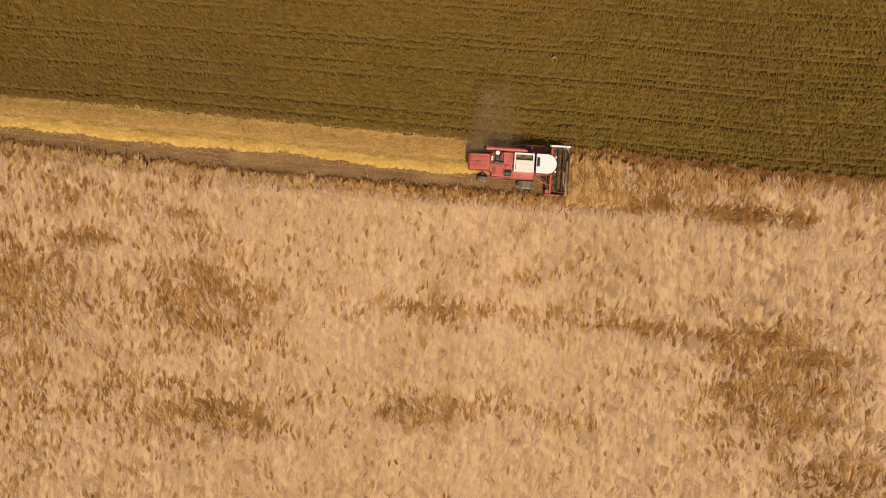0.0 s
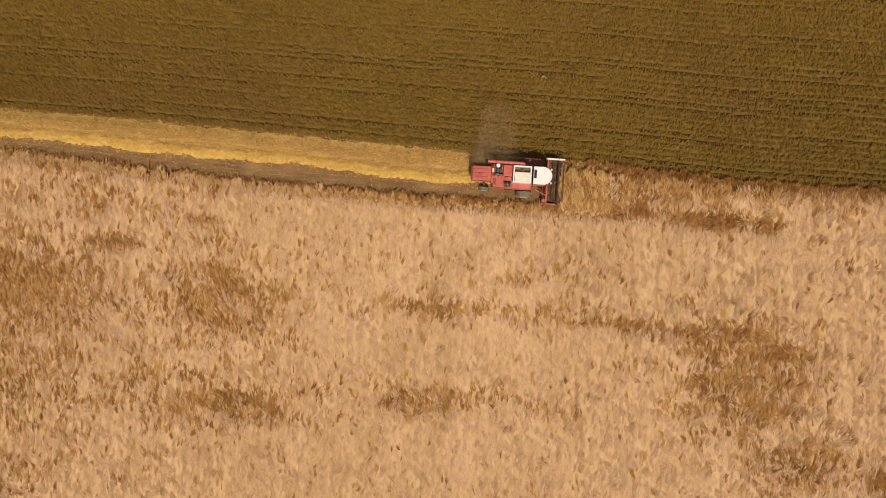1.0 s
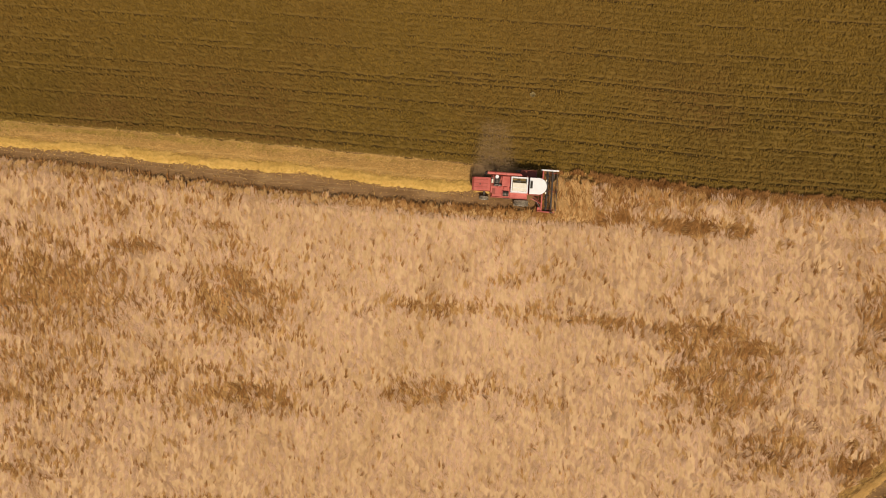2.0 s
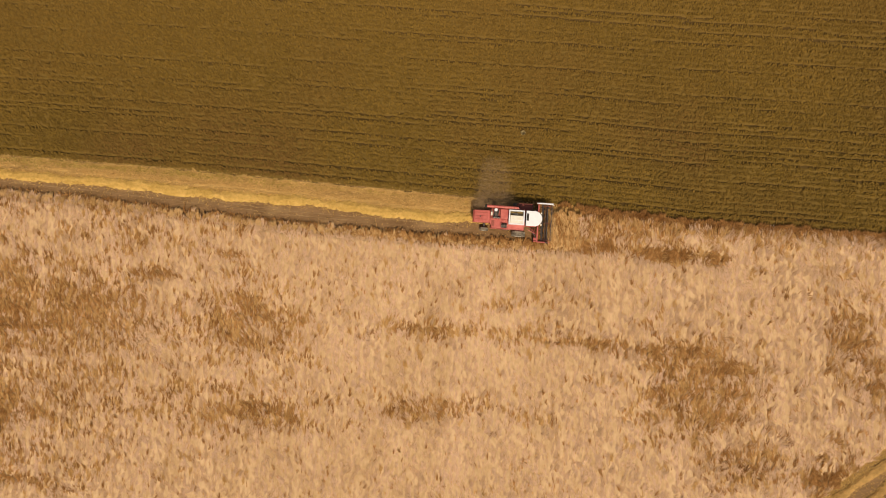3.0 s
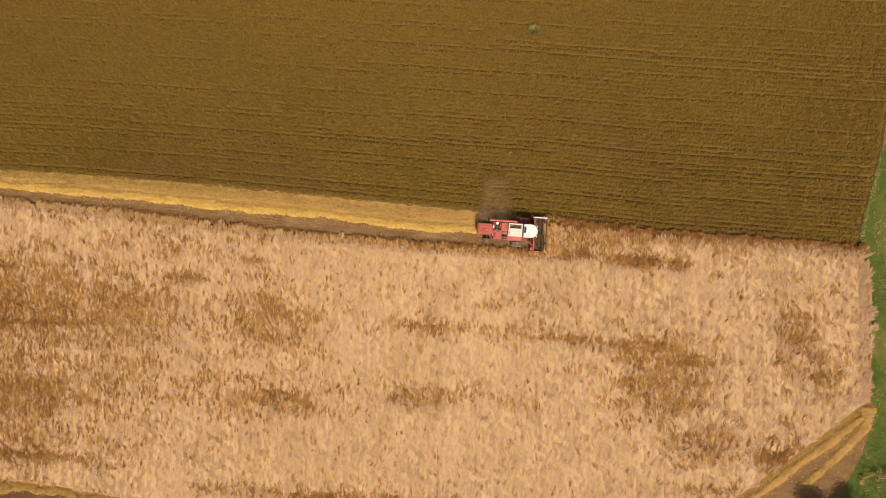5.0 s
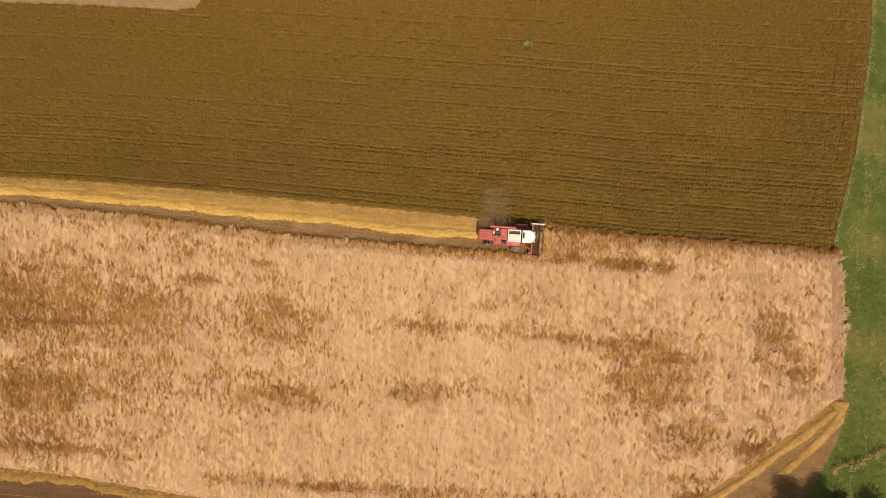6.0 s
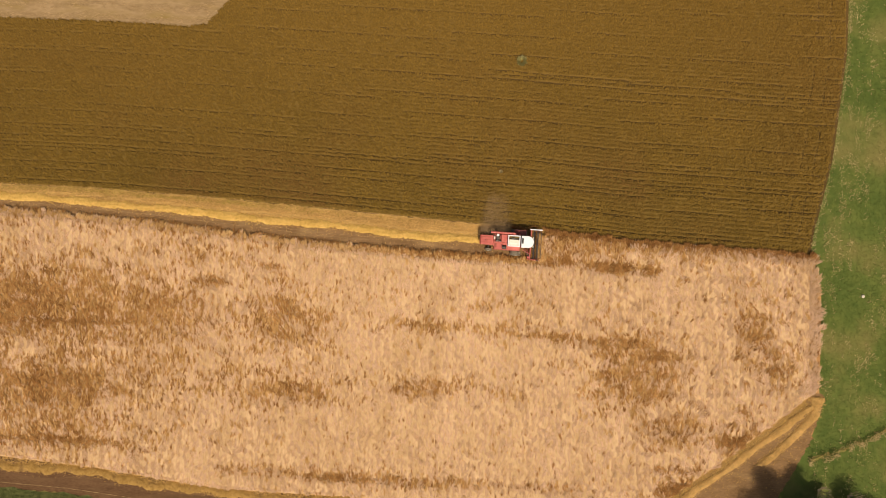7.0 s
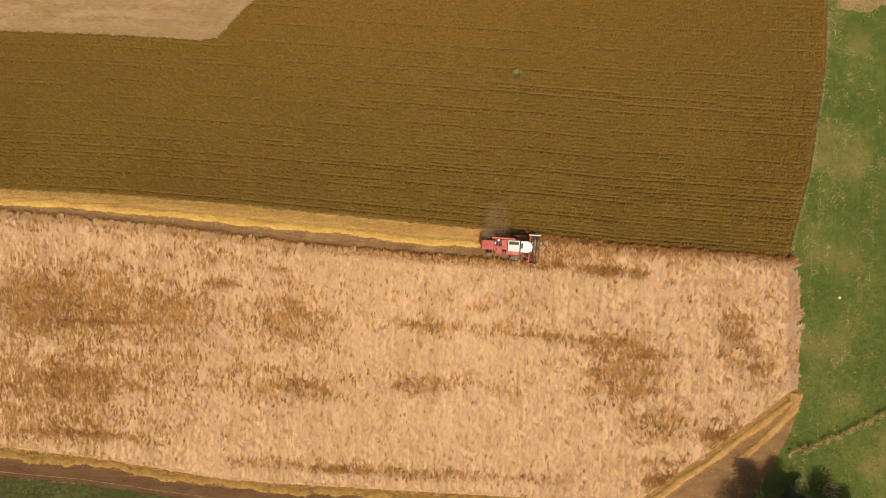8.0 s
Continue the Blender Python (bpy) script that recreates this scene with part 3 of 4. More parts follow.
def wheel_gap(x, y):
    """Wheel lines pressed into the crop: a pair across the field and a pair along its end."""
    across = y - 29.2 + 0.1 * (x - 24) + 0.12 * smooth_noise(x, x * 0, 9, 97)
    a = np.minimum(np.abs(across - 0.55), np.abs(across + 0.55)) + 9 * (x < 6)
    end = x_verge(y) - x + 0.15 * smooth_noise(y, y * 0, 7, 98)
    b = np.minimum(np.abs(end - 2.3), np.abs(end - 4.1)) + 0.12 * (np.sin(y * 0.7) < -0.4)
    return np.clip(1 - np.minimum(a, b) / 0.22, 0, 1)


def canopy_top(X, Y):
    """Closed lower leaves of the crop with thin furrows between some rows."""
    off = (Y - y_green(X)) / (1 - y_green(X) / 90)
    mid = np.clip(1 - np.abs(off / pitch - np.floor(off / pitch) - 0.5) / 0.4, 0, 1)
    z = 0.14 + 0.045 * smooth_noise(X, Y, 0.7, 95) + 0.05 * smooth_noise(X, Y, 0.45, 96) - (0.27 * furrow(X, off) * np.interp(X, [-45, 0], [0.6, 1]) + np.interp(X, [-45, 0], [0.05, 0.11])) * mid
    z = z - 0.16 * wheel_gap(X, Y)
    return np.where(in_crop(X, Y) & (off > 0.1), np.maximum(z, -0.03), -0.03)


sheet("crop_canopy", M_CANOPY, y_green, lambda x: y_green(x) * (1 - 71 * 4 * 0.155 / 90) + 71 * 4 * 0.155, -78, 56, 420, 285, canopy_top, "closed lower leaves of an olive crop, painted darker for shade", "crop leaves")
hole = np.abs(off / pitch - row - 0.5) < 0.23
tuft_a, tuft_h, tuft_d = clump(cx, off, 0.34, 0.31, 103)      # single plants
ok = ~(hole & ((furrow(cx, off) > 0.2) | (rng.random(n) < np.clip(0.85 - off / 70, 0.4, 1) * np.interp(cx, [-45, 0], [0.5, 1]))))
ok &= tuft_a > 0.05
ok &= in_crop(cx, cy) & (smooth_noise(cx, cy, 0.5, 91) + rng.normal(0, 0.35, n) > -1.1)
ok &= wheel_gap(cx, cy) * 1.4 < rng.random(n) + 0.05
cx, cy, off, tuft_h, tuft_d = cx[ok], cy[ok], off[ok], tuft_h[ok], tuft_d[ok]
n = len(cx)
ang = 1.2 + 1.6 * tuft_d + rng.normal(0, 0.3, n)
lean = np.column_stack([np.cos(ang), np.sin(ang)]) * rng.uniform(0.16, 0.36, n)[:, None]
ob = new("olive_crop", strands("olive_crop", M_CROP, np.column_stack([cx, cy]), 0.24 + np.interp(off, [10, 34], [0.16, 0.08]) * tuft_h + rng.uniform(-0.03, 0.05, n), lean, rng.uniform(0.07, 0.13, n)))
tagged(ob, "low olive green crop growing in close rows", "crop", kind="stuff")

# ---- mown rows on the pale field, following its edge ----
n = 26000
x = rng.uniform(-78, -14, n); away = rng.uniform(0.1, 13, n)
bow = np.clip((x + 34) / 8, 0, 1)
y = pale_edge(x) + away + 0.3 * smooth_noise(x, away, 6, 45)
keep = (np.sin(away * 3.3 + 0.8 * smooth_noise(x, away, 8, 46)) + rng.normal(0, 0.5, n) > 0.2) & (y < 52)
x, y, bow = x[keep], y[keep], bow[keep]
ang = 0.9 * bow - 0.06 + rng.normal(0, 0.35, len(x))
ob = new("mown_straw", strands("mown_straw", M_MOWN, np.column_stack([x, y]), rng.uniform(0.03, 0.08, len(x)), np.column_stack([np.cos(ang), np.sin(ang)]) * rng.uniform(0.4, 0.9, len(x))[:, None], rng.uniform(0.04, 0.08, len(x)), 0.022))
tagged(ob, "pale dry straw in mown rows on the stubble field", "straw", kind="stuff")

# ---- meadow blades ----
n = 60000
x = rng.uniform(49, 70, n); y = rng.uniform(-34, 48, n)
keep = (x > x_verge(y) + 0.1)
x, y = x[keep], y[keep]
ob = new("meadow_grass", strands("meadow_grass", M_BLADE, np.column_stack([x, y]), rng.uniform(0.03, 0.085, len(x)), rng.normal(0, 0.15, (len(x), 2)), rng.uniform(0.05, 0.1, len(x)), 0.01))
tagged(ob, "short green meadow grass with dry tufts", "grass", kind="stuff")
n = 60000
x = rng.uniform(50, 70, n); y = rng.uniform(-34, 48, n)
dry = 0.5 * smooth_noise(x, y * 0.6, 5, 81) + 0.45 * smooth_noise(x, y * 0.5, 1.6, 82)
for px, py, rx, ry in ((61.2, 18.9, 3.5, 0.9), (56.3, -8.8, 1.6, 0.9), (62.5, -7.6, 2.6, 0.35), (56.9, 14.5, 1.2, 1.4)):   # dried spots
    dry += 0.75 * np.exp(-((x - px) / rx) ** 2 - ((y - py - 0.35 * (x - px)) / ry) ** 2)
dry += 0.3 * np.exp(-((x - x_verge(y) - 2.2) / 1.8) ** 2) * (y > 3)
keep = (x > x_verge(y) + 0.2) & (dry + rng.normal(0, 0.25, n) > 0.52)
x, y = x[keep], y[keep]
ye = rng.uniform(4, 48, 800); xe = x_verge(ye) + rng.normal(0.15, 0.16, 800)
x, y = np.r_[x, xe], np.r_[y, ye]
ob = new("dry_stalks", strands("dry_stalks", M_DRY, np.column_stack([x, y]), rng.uniform(0.05, 0.16, len(x)), rng.normal(0, 0.19, (len(x), 2)) + (0.05, 0.08), rng.uniform(0.03, 0.06, len(x)), 0.01))
tagged(ob, "dry pale stalks scattered in the meadow", "grass", kind="stuff")
n = 14000
x = rng.uniform(-84, -20, n); y = y_bgreen(x) - rng.uniform(0, 5, n) * rng.random(n) ** 0.3
ob = new("trackside_grass", strands("trackside_grass", M_DULL, np.column_stack([x, y]), rng.uniform(0.1, 0.34, n), rng.normal(0, 0.13, (n, 2)), rng.uniform(0.05, 0.1, n), 0.01))
tagged(ob, "green grass beside the dirt track", "grass", kind="stuff")


# ---- things ----
def part(name, bm, mat, parent, label=""):
    me = bpy.data.meshes.new(name)
    bmesh.ops.recalc_face_normals(bm, faces=bm.faces)
    bm.to_mesh(me); bm.free()
    me.materials.append(mat)
    ob = new(name, me)
    ob.parent = parent
    if label:
        ob["label"] = label
    return ob


def box(bm, x0, x1, y0, y1, z0, z1, bevel=0.02):
    m = Matrix.LocRotScale(((x0 + x1) / 2, (y0 + y1) / 2, (z0 + z1) / 2), None, (x1 - x0, y1 - y0, z1 - z0))
    v = bmesh.ops.create_cube(bm, size=1, matrix=m)["verts"]
    if bevel:
        e = list({e for a in v for e in a.link_edges})
        bmesh.ops.bevel(bm, geom=e, offset=bevel, segments=2, affect="EDGES", profile=0.5)
    return bm


def rod(bm, p, q, r, seg=12, r2=None):
    p, q = Vector(p), Vector(q)
    m = Matrix.Translation((p + q) / 2) @ (q - p).to_track_quat("Z", "Y").to_matrix().to_4x4()
    bmesh.ops.create_cone(bm, cap_ends=True, segments=seg, radius1=r, radius2=r if r2 is None else r2, depth=(q - p).length, matrix=m)
    return bm


def prism(bm, profile, y0, y1, bevel=0.03):
    """A side profile in x and z, drawn out across y."""
    a = [bm.verts.new((x, y0, z)) for x, z in profile]
    b = [bm.verts.new((x, y1, z)) for x, z in profile]
    faces = [bm.faces.new(a), bm.faces.new(b[::-1])]
    for i in range(len(a)):
        j = (i + 1) % len(a)
        faces.append(bm.faces.new((a[j], a[i], b[i], b[j])))
    if bevel:
        bmesh.ops.bevel(bm, geom=list({e for f in faces for e in f.edges}), offset=bevel, segments=2, affect="EDGES", profile=0.5)
    return bm


def plan_prism(bm, outline, z0, z1, bevel=0.03):
    """A plan outline in x and y, drawn up from z0 to z1."""
    a = [bm.verts.new((x, y, z0)) for x, y in outline]
    b = [bm.verts.new((x, y, z1)) for x, y in outline]
    bm.faces.new(a[::-1]); top = bm.faces.new(b)
    for i in range(len(a)):
        j = (i + 1) % len(a)
        bm.faces.new((a[i], a[j], b[j], b[i]))
    if bevel:
        bmesh.ops.bevel(bm, geom=list(top.edges), offset=bevel, segments=3, affect="EDGES", profile=0.5)
    return bm


B = bmesh.new


def make_wheel(parent, x, y, r, w, lugs, name):
    bm = B()
    rod(bm, (0, -w / 2, 0), (0, w / 2, 0), r * 0.93, 36)
    bmesh.ops.bevel(bm, geom=[e for e in bm.edges if abs(e.verts[0].co.y - e.verts[1].co.y) < 1e-4], offset=0.06, segments=3, affect="EDGES", profile=0.5)
    for k in range(lugs):
        for s in (-1, 1):
            a = 2 * math.pi * (k + (0.5 if s > 0 else 0)) / lugs
            m = Matrix.Rotation(a, 4, "Y") @ Matrix.Translation((0, s * w * 0.24, r * 0.95)) @ Matrix.Rotation(s * radians(35), 4, "Z") @ Matrix.Diagonal((0.07, w * 0.52, r * 0.1, 1))
            bmesh.ops.create_cube(bm, size=1, matrix=m)
    wheel = part(name, bm, M_TYRE, parent, "dusty black lugged tyre")
    wheel.location = (x, y, r)
    s = 1 if y > 0 else -1
    bm = B()
    rod(bm, (0, s * (w / 2 - 0.05), 0), (0, s * (w / 2 + 0.012), 0), r * 0.52, 28)
    part("rim", bm, M_CREAM, wheel, "dusty cream wheel rim")
    bm = B()
    rod(bm, (0, s * (w / 2), 0), (0, s * (w / 2 + 0.07), 0), r * 0.16, 16)
    for k in range(6):
        a = k * math.pi / 3
        rod(bm, (r * 0.3 * math.cos(a), s * w / 2, r * 0.3 * math.sin(a)), (r * 0.3 * math.cos(a), s * (w / 2 + 0.03), r * 0.3 * math.sin(a)), 0.025, 8)
    part("hub", bm, M_DARKSTEEL, wheel)
    return wheel


def make_combine():
    c = tagged(new("combine_harvester"), "red combine harvester with white cab roof cutting wheat", "combine harvester")
    # body
    bm = B(); prism(bm, [(-2.9, 0.95), (0.75, 0.95), (0.75, 2.25), (-1.0, 2.25), (-1.85, 2.3), (-2.9, 2.3)], -0.78, 0.92)
    part("body", bm, M_RED, c)
    bm = B(); prism(bm, [(-2.85, 1.0), (0.68, 1.0), (0.68, 2.18), (-0.95, 2.12), (-2.7, 2.0)], -1.16, -0.785)
    part("side_panel", bm, M_RED, c, "faded red side panel")
    # far side panel: darker red than the near one, its shade painted in
    bm = B(); prism(bm, [(-2.85, 1.0), (0.68, 1.0), (0.68, 2.15), (-2.7, 2.1)], 0.925, 1.1)
    part("side_panel", bm, M_DARKRED, c)
    bm = B(); prism(bm, [(-4.7, 1.25), (-4.5, 1.05), (-2.92, 1.05), (-2.92, 2.42), (-3.1, 2.5), (-4.56, 2.25), (-4.74, 1.95)], -0.62, 0.66, 0.05)
    hood = part("rear_hood", bm, M_RED, c, "sloping faded red straw hood")
    for y in (-0.3, 0.05, 0.4):
        bm = B(); prism(bm, [(-4.5, 2.25), (-3.2, 2.468), (-3.2, 2.492), (-4.5, 2.274)], y - 0.02, y + 0.02, 0)
        part("rib", bm, M_DARKRED, hood)
    bm = B(); box(bm, -4.0, -3.9, -0.1, 0.05, 2.3, 2.40, 0.01)
    part("latch", bm, M_DARKSTEEL, hood)
    # lower red step panel on the near side and its grille
    bm = B(); prism(bm, [(-2.75, 2.25), (-1.05, 2.35), (-1.05, 2.05), (-2.75, 1.9)], -1.1, -0.1, 0.04)
    part("deck_panel", bm, M_RED, c)
    fan = part("cooling_fan", rod(B(), (-1.72, -0.82, 2.36), (-1.14, -0.82, 2.36), 0.25, 24), M_BLACK, c, "black cooling fan drum")
    for k in range(5):
        part("hoop", rod(B(), (-1.68 + k * 0.12, -0.82, 2.36), (-1.64 + k * 0.12, -0.82, 2.36), 0.258, 24), M_STEEL if k == 2 else M_DARKSTEEL, fan)
    part("fan_bracket", box(B(), -1.78, -1.7, -1.08, -0.56, 2.2, 2.5, 0.015), M_RED, c)
    part("tool_box", box(B(), -1.66, -1.32, -0.42, -0.18, 2.3, 2.52, 0.03), M_RED, c, "red tool box")
    part("side_rail", rod(B(), (-2.85, -1.19, 2.12), (0.66, -1.19, 2.18), 0.025, 8), M_RED, c)
    part("deck_step", box(B(), -2.75, -2.45, -0.95, -0.35, 2.2, 2.34, 0.02), M_DARKRED, c)
    bm = B(); box(bm, -1.85, -1.02, -0.12, 0.86, 2.26, 2.62, 0.04)
    part("engine_cover", bm, M_RED, c)
    # engine bay
    bm = B(); box(bm, -2.62, -2.0, 0.0, 0.7, 2.28, 2.42, 0.03)
    box(bm, -2.5, -2.2, 0.15, 0.5, 2.4, 2.64, 0.05)
    rod(bm, (-2.55, 0.0, 2.5), (-2.0, 0.0, 2.5), 0.1)
    part("engine", bm, M_DARKSTEEL, c, "dark oily engine")
    bm = B(); box(bm, -2.28, -2.05, -0.32, -0.1, 2.24, 2.5, 0.03); box(bm, -2.0, -1.9, -0.3, -0.12, 2.24, 2.48, 0.02)
    part("filter_housing", bm, M_RED, c)
    bm = B(); rod(bm, (-2.36, 0.72, 2.4), (-2.36, 0.72, 2.95), 0.14, 20); rod(bm, (-2.36, 0.72, 2.95), (-2.36, 0.72, 3.0), 0.17, 20)
    part("air_intake", bm, M_WHITE, c, "white round air intake cap")
    bm = B(); rod(bm, (-2.75, 0.55, 2.3), (-2.75, 0.55, 2.9), 0.05); rod(bm, (-2.75, 0.55, 2.88), (-2.87, 0.6, 2.98), 0.05)
    part("exhaust_pipe", bm, M_STEEL, c)
    for k in range(5):
        bm = B(); rod(bm, (-2.72 + 0.15 * k, -0.12, 2.36), (-2.56 + 0.15 * k, 0.8, 2.52 + 0.03 * k), 0.03, 8)
        part("hose", bm, M_BLACK if k % 2 else M_DARKRED, c)
    part("bay_floor", box(B(), -2.88, -1.86, -0.16, 0.9, 2.29, 2.32, 0.005), M_DARKRED, c, "dark red engine bay floor")
    part("pulley", rod(B(), (-2.05, -0.14, 2.55), (-2.05, -0.02, 2.55), 0.2, 24), M_STEEL, c)
    part("pulley", rod(B(), (-2.5, -0.14, 2.48), (-2.5, -0.04, 2.48), 0.13, 20), M_STEEL, c)
    part("fuel_can", box(B(), -2.02, -1.9, 0.5, 0.82, 2.3, 2.6, 0.03), M_RED, c)
    part("oil_tank", rod(B(), (-2.78, 0.15, 2.42), (-2.78, 0.5, 2.42), 0.1, 16), M_CREAM, c)
    # unloading auger along the far side
    bm = B(); rod(bm, (-3.3, 1.08, 2.82), (-0.2, 1.05, 2.92), 0.15, 20)
    auger = part("unloading_auger", bm, M_RED, c, "folded red unloading auger tube")
    bm = B(); rod(bm, (-3.44, 1.08, 2.72), (-3.28, 1.08, 2.83), 0.17, 20); part("spout", bm, M_BLACK, auger)
    for x in (-2.6, -1.5, -0.5):
        bm = B(); rod(bm, (x, 1.07, 2.845 + (x + 2.6) * 0.032), (x + 0.05, 1.07, 2.847 + (x + 2.6) * 0.032), 0.165, 20); part("band", bm, M_DARKRED, auger)
    bm = B(); rod(bm, (-0.3, 1.03, 1.9), (-0.12, 0.95, 2.98), 0.17, 20); part("elbow", bm, M_RED, auger)
    # grain tank: four white walls, an open half and a closed half
    tank = part("grain_tank", box(B(), -1.0, 0.62, -0.68, 0.82, 2.22, 2.55, 0.02), M_WHITE, c, "white open grain tank")
    for nm, b in (("tank_wall", (-1.0, -0.88, -0.68, 0.82, 2.5, 3.2)), ("tank_wall", (0.5, 0.62, -0.68, 0.82, 2.5, 3.2)), ("tank_wall", (-0.88, 0.5, -0.68, -0.56, 2.5, 3.2)), ("tank_wall", (-0.88, 0.5, 0.7, 0.82, 2.5, 3.2))):
        part(nm, box(B(), *b, 0.015), M_WHITE, tank)
    part("grain", box(B(), -0.86, 0.48, -0.54, 0.68, 2.56, 2.64, 0.03), M_GRAIN, tank, "threshed grain in the tank")
    lid = part("tank_lid", box(B(), -0.84, 0.5, -0.55, 0.24, 3.14, 3.18, 0.012), M_CREAM, tank, "dusty white sheet lid")
    part("lid_rib", box(B(), -0.8, 0.46, -0.26, -0.22, 3.18, 3.205, 0.006), M_WHITE, lid)
    part("cross_bar", box(B(), -0.88, 0.5, 0.42, 0.46, 3.05, 3.1, 0.006), M_DARKSTEEL, tank)
    part("filling_auger", rod(B(), (-0.5, 0.4, 2.7), (-0.1, 0.4, 3.05), 0.09), M_STEEL, tank)
    part("rear_step", box(B(), -0.98, 0.6, -1.12, -0.7, 2.15, 2.24, 0.02), M_RED, c)
    # cab
    out = [(0.78, -0.74)] + [(1.68 + 0.76 * math.cos(a), 0.045 + 0.785 * math.sin(a)) for a in (math.pi * (k / 14 - 0.5) for k in range(15))] + [(0.78, 0.83)]
    roof = part("cab_roof", plan_prism(B(), out, 3.12, 3.32, 0.07), M_WHITE, c, "smooth white rounded cab roof")
    part("roof_vent", box(B(), 0.84, 1.06, -0.22, 0.5, 3.30, 3.40, 0.02), M_BLACK, roof, "black roof vent box")
    for y in (-0.55, 0.64):
        part("work_lamp", box(B(), 2.3, 2.42, y - 0.09, y + 0.09, 3.02, 3.14, 0.02), M_LAMP, roof)
    glass = [(0.9 + (x - 0.9) * 0.93, 0.045 + (y - 0.045) * 0.93) for x, y in out]
    part("cab_glass", plan_prism(B(), glass, 1.75, 3.13, 0.0), M_GLASS, c, "dark tinted cab glass")
    part("cab_base", plan_prism(B(), [(x, y * 0.97) for x, y in out], 1.35, 1.76, 0.03), M_RED, c)
    for x, y in ((0.86, -0.7), (0.86, 0.79), (2.06, -0.715), (2.06, 0.8)):
        part("cab_post", box(B(), x - 0.035, x + 0.035, y - 0.035, y + 0.035, 1.7, 3.14, 0.01), M_RED, c)
    for s, y in ((-1, -0.78), (1, 0.87)):
        mir = part("mirror_arm", rod(B(), (2.1, y, 2.6), (2.3, y + s * 0.35, 2.75), 0.015, 8), M_DARKSTEEL, c)
        part("mirror", box(B(), 2.26, 2.31, y + s * 0.35 - 0.09, y + s * 0.35 + 0.09, 2.45, 2.85, 0.015), M_BLACK, mir)
    # platform and ladder, their red darkened to paint the machine's shade
    plat = part("platform", box(B(), -0.1, 1.5, 0.94, 1.62, 1.52, 1.58, 0.015), M_DARKRED, c, "dusty red access platform, painted dark for shade")
    for x in (0.0, 0.7, 1.4):
        part("rail_post", rod(B(), (x, 1.58, 1.56), (x, 1.58, 2.4), 0.02, 8), M_DARKRED, plat)
    part("hand_rail", rod(B(), (0.0, 1.58, 2.4), (1.4, 1.58, 2.4), 0.022, 8), M_DARKRED, plat)
    lad = part("ladder", rod(B(), (1.5, 1.0, 1.55), (1.62, 1.45, 0.5), 0.025, 8), M_DARKRED, c)
    part("ladder_rail", rod(B(), (1.5, 1.5, 1.55), (1.62, 1.9, 0.5), 0.025, 8), M_DARKRED, lad)
    for k in range(4):
        t = 0.15 + 0.23 * k
        part("rung", rod(B(), (1.5 + 0.12 * t, 1.0 + 0.45 * t, 1.55 - 1.05 * t), (1.5 + 0.12 * t, 1.5 + 0.4 * t, 1.55 - 1.05 * t), 0.02, 8), M_STEEL, lad)
    # axles and chassis
    part("front_axle", box(B(), 0.06, 0.38, -1.25, 1.2, 0.58, 0.95, 0.03), M_DARKSTEEL, c)
    part("rear_axle", box(B(), -3.54, -3.36, -1.06, 0.95, 0.42, 0.6, 0.03), M_DARKSTEEL, c)
    part("axle_stand", box(B(), -3.6, -3.3, -0.18, 0.18, 0.55, 1.1, 0.03), M_DARKSTEEL, c)
    part("drive_belt", rod(B(), (-1.3, -1.17, 1.55), (-1.3, -1.24, 1.55), 0.36, 28), M_DARKSTEEL, c)
    # feeder house and header
    part("feeder_house", prism(B(), [(0.5, 1.0), (2.1, 0.35), (2.1, 0.85), (0.6, 1.6)], -0.5, 0.55, 0.03), M_RED, c)
    h = part("header", prism(B(), [(1.95, 0.25), (3.15, 0.14), (3.17, 0.18), (2.4, 0.30), (2.05, 0.45), (2.05, 0.98), (1.95, 0.98)], -2.15, 1.8, 0.01), M_DARKSTEEL, c, "worn dark steel cutting header")
    part("back_tube", box(B(), 1.92, 2.06, -2.2, 1.85, 0.96, 1.1, 0.02), M_RED, h, "red top beam")
    part("table_auger", rod(B(), (2.42, -2.1, 0.55), (2.42, 1.75, 0.55), 0.2, 20), M_DARKSTEEL, h, "dark feeding auger")
    for half in (0, 1):
      bm = B()
      for k in range(75 * half, 75 * half + 75):
        t = k / 149; a = t * 11 * math.pi * (1 if t < 0.5 else -1); y = -2.08 + 3.8 * t
        m = Matrix.Translation((2.42, y, 0.55)) @ Matrix.Rotation(a, 4, "Y") @ Matrix.Translation((0, 0, 0.24)) @ Matrix.Diagonal((0.13, 0.02, 0.12, 1))
        bmesh.ops.create_cube(bm, size=1, matrix=m)
      part("flighting", bm, M_DARKSTEEL, h)
    part("end_plate", prism(B(), [(1.9, 0.12), (3.55, 0.08), (3.3, 0.5), (2.6, 1.12), (1.9, 1.12)], 1.8, 1.86, 0.015), M_WHITE, h, "white header end sheet")
    part("end_plate", prism(B(), [(1.6, 0.12), (3.5, 0.08), (3.2, 0.5), (2.6, 1.12), (1.6, 1.12)], -2.22, -2.16, 0.015), M_RED, h)
    part("reel_arm", box(B(), 1.78, 3.5, 1.77, 1.91, 1.18, 1.26, 0.03), M_WHITE, h, "white reel arm")
    part("reel_arm", box(B(), 1.9, 3.3, -2.3, -2.2, 1.1, 1.2, 0.02), M_RED, h)
    part("drive_guard", box(B(), 1.6, 1.95, -2.15, -1.8, 0.65, 1.0, 0.05), M_RED, h, "red drive guard")
    part("reel_drive", rod(B(), (2.98, -2.32, 1.05), (2.98, -2.24, 1.05), 0.22, 20), M_DARKSTEEL, h)
